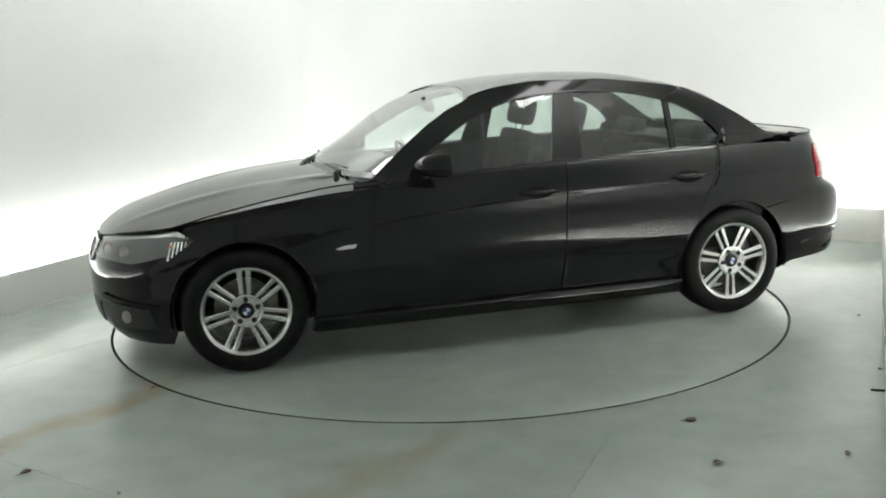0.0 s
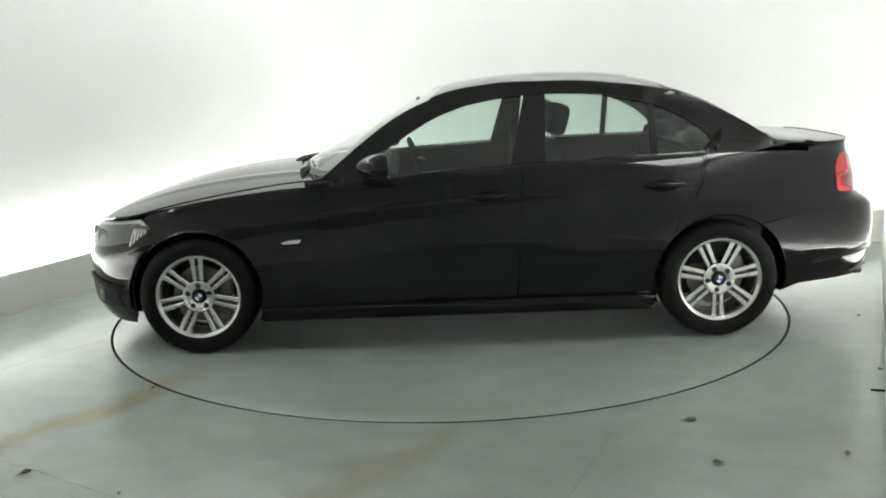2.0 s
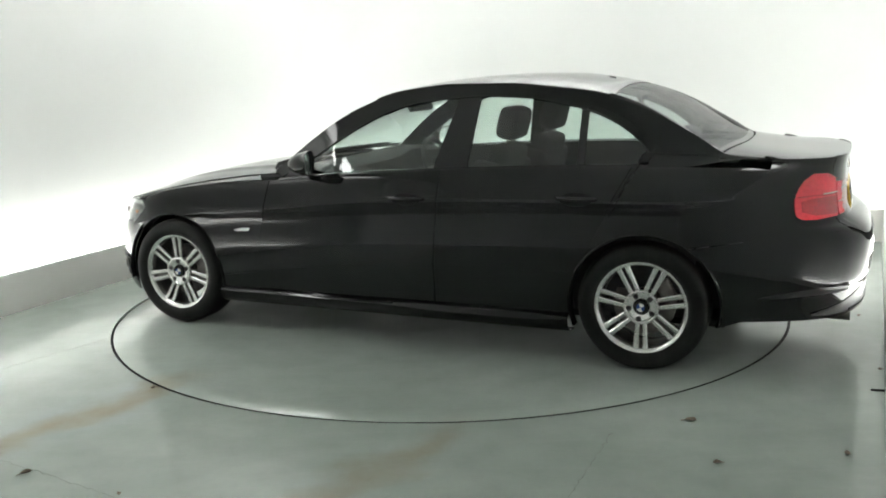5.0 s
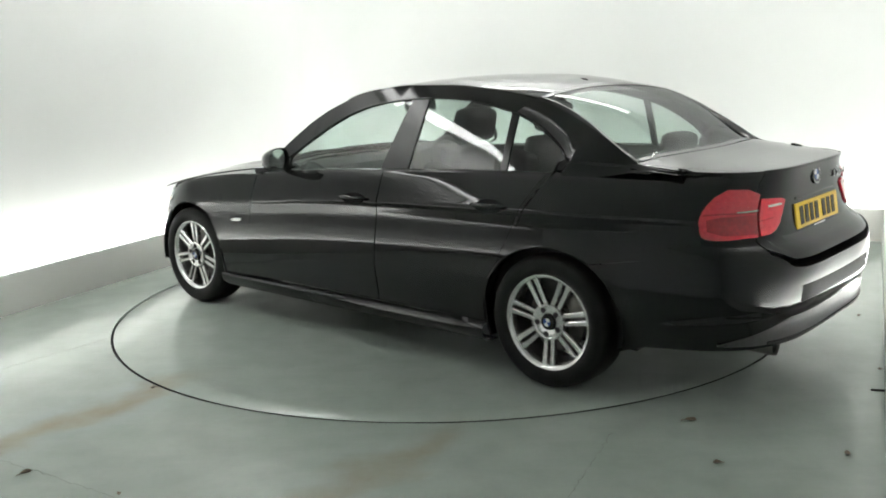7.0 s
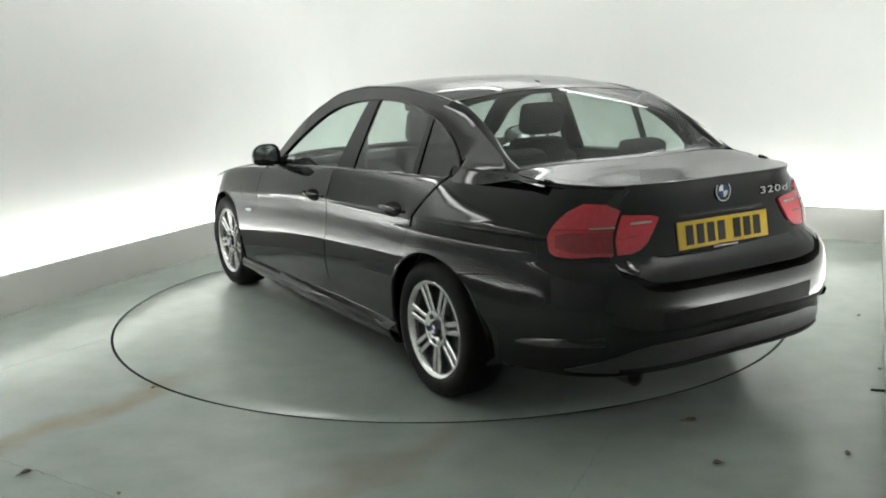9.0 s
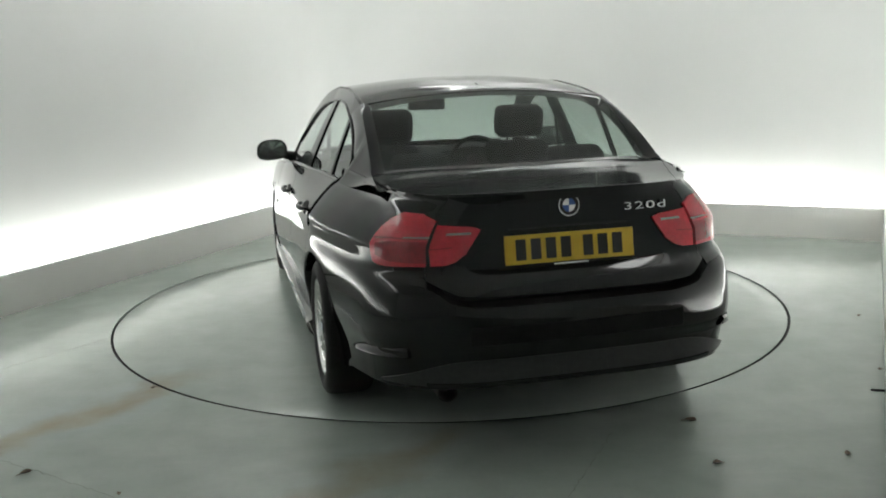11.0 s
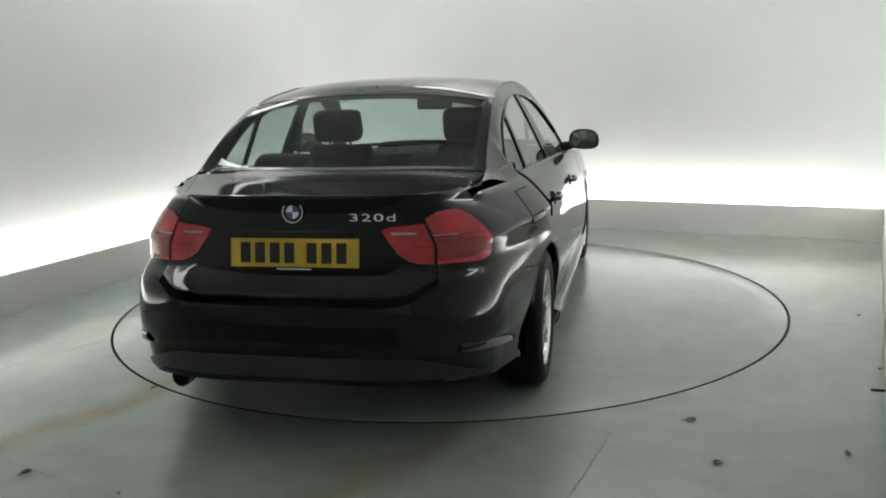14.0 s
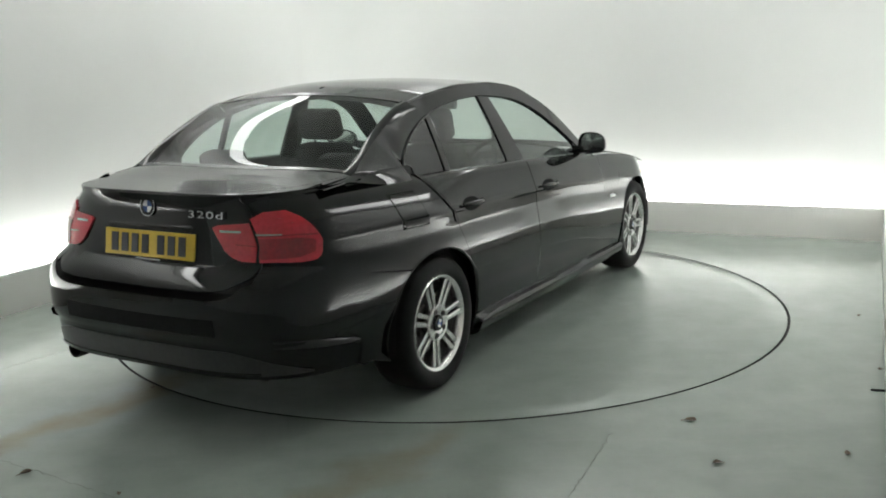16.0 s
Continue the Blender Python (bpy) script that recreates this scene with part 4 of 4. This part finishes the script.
    side_top = [(s, 0.605 + (s - s_of_x(-1.585)) / (s_of_x(-2.0) - s_of_x(-1.585)) * 0.075) for s in lerp_list(s_of_x(-1.59), s_of_x(-1.80), n)]
    zl = curve([0.0, 0.5, 0.68, 0.80, 0.87], [0.292, 0.288, 0.278, 0.258, 0.235])
    zt = curve([0.0, 0.36, 0.47, 0.53, 0.60, 0.9], [0.604, 0.606, 0.622, 0.664, 0.683, 0.681])
    b, t = wrap(lambda y: zl(y), lambda y: zt(y), 0.778, 0.0, False, 30)
    bumper = both("rear_bumper", side_low + b, side_top + t, M_paint, car, fn=bump_surf, step=0.022)
    # flat upper ledge that closes the gap to the lid, black for its shadow
    ys = lerp_list(0.76, 0.0, 30)
    rows = []
    for o in (0.0, -0.10):
        left = [bump_surf(s_of_y(y, False), zt(y) - 0.001, o) for y in ys]
        rows.append(left + [(x, -y, z) for x, y, z in left[::-1] if y > 1e-4])
    part("bumper_ledge", grid_mesh(rows, flip=True), M_matte, bumper)
    # lower centre panel, matte, framed by a groove
    b, t = wrap(lambda y: 0.300, lambda y: 0.400 - 0.095 * max(0, (y - 0.42) / 0.28) ** 1.6, 0.70, 0.0, False, 24)
    both("diffuser", b, t, M_valance, bumper, out=0.0155, thickness=0.010, label="matte black lower bumper insert")
    b, t = wrap(lambda y: 0.302, lambda y: 0.313, 0.56, 0.0, False, 24)
    both("diffuser_edge", b, t, M_trim, bumper, out=0.022, thickness=0.008)
    b, t = wrap(lambda y: 0.462, lambda y: 0.528 + 0.012 * y, 0.40, 0.0, False, 24)
    both("bumper_recess", b, t, M_matte, bumper, out=0.0015, thickness=0.003, fn=bump_surf, label="dark bumper insert")
    # scooped blades at the lower corners
    for side in (1, -1):
        rows = []
        for i in range(16):
            t = i / 15
            s_ = s_of_x(-1.88) + (s_of_y(0.60, False) - s_of_x(-1.88)) * t
            z0, z1 = 0.375 + 0.045 * t, 0.379 + 0.075 * t ** 0.7
            row = []
            for j in range(6):
                v = j / 5
                p = bump_surf(s_, z0 + (z1 - z0) * v, 0.020 * (1 - v) ** 0.7 * min(t * 5, 1) + 0.002)
                row.append((p[0], p[1] * side, p[2]))
            row.insert(0, tuple(Vector(bump_surf(s_, z0 - 0.012, 0.001)) * 1.0)[:1] + (bump_surf(s_, z0 - 0.012, 0.001)[1] * side, z0 - 0.012))
            rows.append(row)
        part("corner_blade", grid_mesh(rows, flip=side > 0), M_paint, bumper)
    # exhaust tip
    ex = part("exhaust_pipe", lathe([(0.036, -2.385), (0.039, -2.39), (0.039, -2.30), (0.038, -2.10)], 24, "x"), M_barrel, car, "dull steel exhaust tip")
    ex.matrix_basis = pose(0.098, 0.505, 0.274)
    part("pipe_bore", lathe([(0.0355, -2.38), (0.034, -2.30), (0.001, -2.29)], 24, "x"), M_ink, ex)
    ex2 = part("silencer", boxed(-2.10, -1.75, -0.40, 0.45, 0.30, 0.42, bevel=0.05), M_iron, car, "dark exhaust silencer")


def roundel(parent, m, r):
    """Round enamel emblem: dark ring, pale and blue quarters, plain."""
    def disc(r0, r1, h, a0=0, a1=360):
        bm = bmesh.new()
        n = 32 if a1 - a0 == 360 else 9
        ang = [radians(a0 + (a1 - a0) * i / n) for i in range(n + 1)]
        rows = [[(rr * math.cos(a), hh, rr * math.sin(a)) for a in ang] for rr, hh in ((r1, 0.0), (r1, -h), (r0, -h))]
        bm = grid_mesh(rows)
        for v in bm.verts:
            v.co = m @ v.co
        return bm
    ring = part("badge", disc(r * 0.60, r, 0.004), M_trim, parent, "round enamel badge")
    part("badge_rim", disc(r * 0.94, r * 1.03, 0.005), M_chrome, ring)
    for k in range(4):
        part("badge_quarter", disc(0.0005, r * 0.62, 0.0045, 90 * k, 90 * k + 90), M_white if k % 2 else M_blue, ring)
    return ring


def build_nose(car):
    n = 12
    side_low = arch(FX, 0.357, 50, -15, n)
    tips = s_of_x(1.63)
    side_top = [(s_of_x(1.607), 0.600), (s_of_x(1.632), 0.667)] + [(s, 0.667 - 0.058 * i / (n - 3)) for i, s in enumerate(lerp_list(s_of_x(1.635), s_of_x(1.725), n - 2))]
    zl = curve([0.0, 0.5, 0.75, 0.86], [0.165, 0.165, 0.168, 0.175])
    b, t = wrap(lambda y: zl(y), lambda y: 0.566 + 0.036 * max(0, (y - 0.70) / 0.1), 0.80, 0.0, True, 30)
    bumper = both("front_bumper", side_low + b, side_top + t, M_paint, car)
    # panel behind the lamps and grille, up to the bonnet's edge
    b, t = wrap(lambda y: 0.556, lambda y: rim_z(s_of_y(y, True)) - 0.006, 0.83, 0.0, True, 30)
    both("grille_panel", b, t, M_trim, car, out=-0.012)
    # air intakes
    b, t = wrap(lambda y: 0.23, lambda y: 0.34, 0.42, 0.0, True, 20)
    both("lower_intake", b, t, M_plastic, bumper, out=0.004, thickness=0.01, label="dark lower air intake")
    for side in (1, -1):
        panel("fog_intake", [(s_of_y(0.78, True), 0.25), (s_of_y(0.52, True), 0.24)], [(s_of_y(0.76, True), 0.345), (s_of_y(0.52, True), 0.36)], M_plastic, bumper, side, out=0.003, t=0.008)
        p = surf(s_of_y(0.66, True), 0.30, 0.004)
        fog = part("fog_lamp", lathe([(0.030, -0.004), (0.032, 0.004), (0.027, 0.006), (0.001, 0.007)], 20, "x"), M_iron, bumper, "round front fog lamp")
        fog.matrix_basis = pose(p[0], p[1] * side, p[2], 0, 0, 42 * side)
        panel("bumper_blade", [(s_of_y(0.79, True), 0.365), (s_of_y(0.50, True), 0.372)], [(s_of_y(0.79, True), 0.372), (s_of_y(0.50, True), 0.398)], M_paint, bumper, side, out=0.014, t=0.014, step=0.02)
        # head lamp: bowl with reflector, projector tubes and amber, behind a clear lens
        tip, c1, c2, c3 = s_of_x(1.635), s_of_x(1.73), s_of_y(0.70, True), s_of_y(0.37, True)
        hi = lambda s: rim_z(s) - 0.007
        bot = [(tip, 0.670), (c1, 0.618), (c2, 0.566), (c3, 0.572)]
        top = [(tip, 0.686), (c1, hi(c1) - 0.020), (c2, hi(c2)), (c3, hi(c3))]
        bowl = panel("head_lamp", bot, top, M_lamp_bowl, car, side, out=-0.004, t=0.006, step=0.02, label="clear head lamp with a smoked bowl and bright ribs")
        panel("lamp_eyebrow", [(a, z + (z2 - z) * 0.80) for (a, z), (b2, z2) in zip(bot, top)], top, M_alloy, bowl, side, out=0.0, t=0.008, step=0.02, label="pale eyebrow bar")
        for k, yy in enumerate((0.64, 0.50)):
            p = surf(s_of_y(yy, True), 0.610, 0.0)
            ringp = part("lamp_ring", lathe([(0.040, -0.006), (0.046, 0.002), (0.040, 0.008), (0.034, 0.002), (0.001, 0.004)], 24, "x"), M_iron, bowl)
            ringp.matrix_basis = pose(p[0], p[1] * side, p[2], 0, 0, (48 if k == 0 else 34) * side)
        for k in range(5):
            a = tip + 0.03 + 0.020 * k
            panel("lamp_rib", [(a, 0.655 - 0.016 * k), (a + 0.010, 0.651 - 0.016 * k)], [(a, 0.677), (a + 0.010, 0.679)], M_chrome, bowl, side, out=0.002, t=0.004)
        p = surf(s_of_x(1.74), 0.655, 0.001)
        amber = part("amber_bulb", lathe([(0.010, 0), (0.009, 0.006), (0.001, 0.009)], 12, "y"), M_orange, bowl)
        amber.matrix_basis = pose(p[0], p[1] * side, p[2], 0, 0, 0 if side > 0 else 180)
        lens = panel("lens", bot, top, M_lens, bowl, side, out=0.010, t=0, step=0.02, label="clear lamp lens")
        lens.visible_shadow = False
        # kidney grille
        pts = []
        for a in lerp_list(0, 2 * math.pi, 29)[:-1]:
            yy = 0.185 + 0.135 * math.copysign(abs(math.cos(a)) ** 0.6, math.cos(a))
            zz = 0.580 + 0.055 * math.copysign(abs(math.sin(a)) ** 0.6, math.sin(a))
            q = surf(s_of_y(yy, True), zz, 0.006)
            pts.append((q[0], q[1] * side, q[2]))
        kid = part("grille_surround", tube(pts + pts[:2], 0.010, 8, caps=False), M_chrome, car, "chrome kidney-shaped grille surround")
        for k in range(10):
            yy = 0.07 + 0.0255 * k
            b0, b1 = surf(s_of_y(yy, True), 0.545, 0.002), surf(s_of_y(yy, True), 0.640, 0.002)
            part("grille_bar", tube([(b0[0], b0[1] * side, b0[2]), (b1[0], b1[1] * side, b1[2])], 0.005, 6), M_trim, kid)
    roundel(car, Matrix.Translation((2.045, 0, top_z(2.045, 0) + 0.001)) @ Matrix.Rotation(radians(90), 4, "Z") @ Matrix.Rotation(radians(-57), 4, "X"), 0.041)


def build_wheel():
    """Alloy wheel with seven twin spokes; its axle is y, the outer face at +y."""
    w = part("wheel", lathe([(0.205, -0.11), (0.222, -0.10), (0.212, -0.085), (0.196, -0.05), (0.196, 0.05), (0.204, 0.072)], 56), M_barrel, None, "")
    part("rim_lip", lathe([(0.198, 0.055), (0.200, 0.078), (0.206, 0.090), (0.214, 0.097), (0.223, 0.099), (0.227, 0.094), (0.2235, 0.08), (0.218, 0.07)], 72), M_alloy, w, "bright rim lip")
    prof = [(0.214, 0.074), (0.226, 0.090), (0.232, 0.098), (0.245, 0.106), (0.265, 0.110), (0.285, 0.106), (0.300, 0.097), (0.309, 0.080), (0.3135, 0.055), (0.314, 0.0),
            (0.3135, -0.055), (0.309, -0.080), (0.300, -0.097), (0.285, -0.106), (0.265, -0.110), (0.232, -0.098), (0.214, -0.08)]
    part("tyre", lathe(prof, 72), M_rubber, w, "black road tyre")
    # spokes: each a pair of tapered bars with a groove between
    def bar(bm, a, off):
        rows = []
        for r, y, wd, dp in ((0.056, 0.078, 0.0108, 0.028), (0.085, 0.080, 0.0110, 0.028), (0.13, 0.083, 0.0116, 0.026), (0.175, 0.085, 0.0124, 0.024), (0.210, 0.090, 0.0150, 0.022)):
            o = off * (0.0165 + 0.0055 * (r - 0.056) / 0.15)
            ring = []
            for dx, dy in ((-wd, -dp), (-wd, -0.004), (-wd * 0.6, 0.0), (wd * 0.6, 0.0), (wd, -0.004), (wd, -dp)):
                px, pz, py = r, o + dx, y + dy
                ring.append((px * math.cos(a) - pz * math.sin(a), py, px * math.sin(a) + pz * math.cos(a)))
            rows.append(ring)
        vs = [[bm.verts.new(p) for p in r] for r in rows]
        for p, q in zip(vs, vs[1:]):
            for j in range(6):
                k = (j + 1) % 6
                bm.faces.new((p[j], p[k], q[k], q[j]))
        bm.faces.new(vs[0][::-1])
        bm.faces.new(vs[-1])
    for k in range(7):
        bm = bmesh.new()
        a = radians(90 + k * 360 / 7)
        bar(bm, a, 1)
        bar(bm, a, -1)
        bmesh.ops.recalc_face_normals(bm, faces=bm.faces)
        part("spoke", bm, M_alloy, w, smooth=30)
    part("hub", lathe([(0.087, 0.045), (0.087, 0.081), (0.084, 0.0885), (0.076, 0.0890), (0.072, 0.0855), (0.046, 0.0855), (0.039, 0.080), (0.001, 0.080)], 48), M_alloy, w)
    for k in range(5):
        a = radians(90 + 72 * k)
        # bolts coloured black to give the look of shaded holes
        hole = part("bolt", lathe([(0.0128, 0.0), (0.0128, 0.0035), (0.006, 0.0036), (0.006, 0.0015), (0.0005, 0.001)], 14), M_ink, w, "wheel bolt in its seat, black for the shade in the hole")
        hole.matrix_basis = pose(0.058 * math.cos(a), 0.0850, 0.058 * math.sin(a))
    cap = part("cap", lathe([(0.036, 0.078), (0.036, 0.088), (0.033, 0.092), (0.026, 0.0925), (0.001, 0.093)], 32), M_trim, w, "round wheel centre cap")
    for k in range(4):
        n = 8
        rows = [[(r * math.cos(radians(90 * k + 90 * i / n)), 0.0942, r * math.sin(radians(90 * k + 90 * i / n))) for i in range(n + 1)] for r in (0.0005, 0.019)]
        part("cap_quarter", grid_mesh(rows), M_white if k % 2 else M_blue, w)
    part("brake_disc", lathe([(0.150, -0.01), (0.150, 0.012), (0.085, 0.012), (0.080, 0.03), (0.001, 0.03)], 48), M_iron, w, "worn steel brake disc")
    part("brake_caliper", boxed(-0.165, -0.095, -0.03, 0.04, -0.075, 0.075, bevel=0.014), M_iron, w, "grey brake caliper")
    return w


def build_wheels(car):
    w = build_wheel()
    w.parent = car
    w["label"] = "silver twin-spoke alloy wheel"
    first = True
    for x, y, roll in ((FX, 1, 0), (RX, 1, 25.7), (FX, -1, 8), (RX, -1, 20)):
        m = Matrix.Translation((x, 0.772 * y, TYRE)) @ Matrix.Rotation(0 if y > 0 else math.pi, 4, "Z") @ Matrix.Rotation(radians(roll), 4, "Y")
        if first:
            w.matrix_basis = m
            first = False
        else:
            copy_thing(w, m)


def seat(car, x, y, front=True):
    """Padded seat with side bolsters and a head restraint on two posts."""
    bm = boxed(x - 0.20, x + 0.30, y - 0.17, y + 0.17, 0.36, 0.50, bevel=0.045)
    for d in (-1, 1):
        box(bm, x - 0.18, x + 0.29, y + d * 0.21 - 0.055, y + d * 0.21 + 0.055, 0.37, 0.535, bevel=0.04)
    s = part("seat", bm, M_fabric, car, "dark grey cloth seat")
    top = 1.05 if front else 0.95
    lean = Matrix.Translation((x - 0.20, y, 0.46)) @ Matrix.Rotation(radians(-14), 4, "Y")
    h = (top - 0.46) / math.cos(radians(14))
    bm = boxed(-0.09, 0.03, -0.18, 0.18, 0.0, h, bevel=0.045, m=lean)
    for d in (-1, 1):
        box(bm, -0.10, 0.07 if front else 0.04, d * 0.215 - 0.055, d * 0.215 + 0.055, 0.02, h * (0.86 if front else 0.93), bevel=0.045, m=lean)
    part("backrest", bm, M_fabric, s)
    for dy in (-0.06, 0.06):
        part("headrest_post", tube([lean @ Vector((-0.03, dy, h - 0.04)), lean @ Vector((-0.03, dy, h + 0.06))], 0.007, 8), M_chrome, s)
    part("headrest", boxed(-0.085, 0.03, -0.135, 0.135, h + 0.03, h + (0.205 if front else 0.14), bevel=0.05, m=lean), M_fabric, s, "padded head restraint")


def build_cabin(car):
    # tub: floor, sides, bulkhead
    rows = []
    for x in lerp_list(0.80, -1.62, 30):
        top = 0.90 if x > 0.6 else shoulder(x) - 0.004
        hi, mid = min(0.775, breadth(x, top) - 0.035), min(0.80, breadth(x, 0.80) - 0.05)
        rows.append([(x, y, z) for y, z in ((-hi, top), (-mid, 0.80), (-0.79, 0.40), (-0.72, 0.24), (0, 0.24), (0.72, 0.24), (0.79, 0.40), (mid, 0.80), (hi, top))])
    part("cabin_tub", grid_mesh(rows), M_lining, car, "dark cabin lining", smooth=50)
    part("underbody", boxed(-1.75, 1.9, -0.70, 0.70, 0.20, 0.24, bevel=0.01), M_plastic, car)
    part("engine_bay", boxed(0.80, 1.75, -0.50, 0.50, 0.23, 0.74, bevel=0.03), M_plastic, car)
    part("boot_floor", boxed(-2.18, -1.63, -0.52, 0.52, 0.23, 0.58, bevel=0.03), M_plastic, car)
    # dashboard with its binnacle
    rows = []
    for q in lerp_list(-1, 1, 33):
        y = 0.77 * q
        bump = 0.035 * math.exp(-((y + 0.36) / 0.17) ** 2)
        rows.append([(px - 0.02 * q * q, y, pz + bump * k) for px, pz, k in ((0.78, 0.90, 0), (0.62, 0.925, 0.4), (0.46, 0.93, 1), (0.38, 0.905, 1), (0.36, 0.84, 0.3), (0.40, 0.65, 0), (0.45, 0.45, 0))])
    part("dashboard", grid_mesh(rows), M_lining, car, "black moulded dashboard")
    # steering wheel on the right-hand side
    pts = [(0.20 + 0.36 * 0.185 * math.sin(a), -0.36 + 0.185 * math.cos(a), 0.835 + 0.93 * 0.185 * math.sin(a)) for a in lerp_list(0, 2 * math.pi, 33)]
    sw = part("steering_wheel", tube(pts, 0.015, 8, caps=False), M_plastic, car, "black leather steering wheel")
    part("wheel_boss", boxed(-0.03, 0.03, -0.07, 0.07, -0.06, 0.06, bevel=0.02, m=pose(0.205, -0.36, 0.83, 0, -21, 0)), M_plastic, sw)
    for a in (5, 175, 270):
        c = (0.20 + 0.36 * 0.18 * math.sin(radians(a)), -0.36 + 0.18 * math.cos(radians(a)), 0.835 + 0.93 * 0.18 * math.sin(radians(a)))
        part("wheel_spoke", tube([(0.205, -0.36, 0.83), c], 0.013, 6), M_plastic, sw)
    for y in (0.37, -0.37):
        seat(car, -0.18, y)
        seat(car, -1.02, y * 1.02, False)
    part("bench_centre", boxed(-1.42, -1.25, -0.14, 0.14, 0.46, 0.93, bevel=0.04), M_fabric, car)
    part("parcel_shelf", boxed(-1.69, -1.33, -0.61, 0.61, 0.955, 0.985, bevel=0.01), M_lining, car, "dark parcel shelf")
    # inside mirror
    im = part("inside_mirror", boxed(-0.02, 0.02, -0.115, 0.115, -0.034, 0.034, bevel=0.017, m=pose(0.16, -0.02, 1.235, 0, 8, -8)), M_plastic, car, "black inside mirror")
    part("mirror_stem", tube([(0.17, -0.01, 1.25), (0.20, 0, 1.285)], 0.012, 8), M_plastic, im)
    # belts
    for side in (1, -1):
        part("seat_belt", tube([(-0.40, 0.66 * side, 1.16), (-0.42, 0.68 * side, 0.95), (-0.44, 0.72 * side, 0.60)], 0.012, 6), M_lining, car)


def build_wipers(car):
    for y0, y1, x0, x1 in ((0.56, 0.02, 0.80, 0.86), (0.0, -0.58, 0.90, 0.76)):
        arm = part("wiper_arm", tube([(x0 + 0.04, y0, 0.895), (x0 + 0.04, y0 - 0.03, 0.926), (x0 + 0.015, y0 - 0.10, 0.940), ((x0 + x1) / 2, (y0 + y1) / 2 - 0.02, 0.946), (x1 - 0.01, y1, 0.940)], [0.014, 0.015, 0.011, 0.008, 0.006], 8), M_plastic, car, "black windscreen wiper arm")
        part("wiper_blade", tube([(x0 - 0.03, y0 - 0.06, 0.945), ((x0 + x1) / 2 - 0.02, (y0 + y1) / 2, 0.952), (x1 - 0.03, y1 - 0.10, 0.946)], 0.008, 6), M_rubber, arm)


def build_car():
    car = new("car")
    tagged(car, "glossy black four-door saloon car on the turntable", "car")
    for side in (1, -1):
        build_flank(car, side)
    lid = build_top(car)
    build_tail(car, lid)
    build_nose(car)
    build_wheels(car)
    build_cabin(car)
    build_wipers(car)
    return car


build_room()
build_floor_details()
turntable = build_turntable()
car = build_car()

# seconds and heading of the turntable, degrees
TURN = [(0.0, 196.95), (1.0, 189.01), (2.0, 180.94), (3.0, 172.74), (4.0, 164.44), (5.0, 156.03), (6.0, 147.53), (7.0, 138.96), (8.0, 130.31), (9.0, 121.61), (10.0, 112.87), (11.0, 104.09), (12.0, 95.28), (13.0, 86.47), (14.0, 77.65), (15.0, 68.85), (16.0, 60.06)]
OFF = Vector((-0.0438, 0.0977, 0.0))


def motions():
    rows, disc = [], []
    for i in range(len(TURN) * 2 - 1):
        a, b = TURN[i // 2], TURN[min(i // 2 + 1, len(TURN) - 1)]
        k = 0.5 * (i % 2)
        t, deg = a[0] + (b[0] - a[0]) * k, a[1] + (b[1] - a[1]) * k
        p = Matrix.Rotation(radians(deg), 3, "Z") @ OFF
        rows.append((t, pose(p.x, p.y, 0.0, 0, 0, deg)))
        disc.append((t, pose(0, 0, 0, 0, 0, deg)))
    walk(car, rows)
    walk(turntable, disc)


motions()
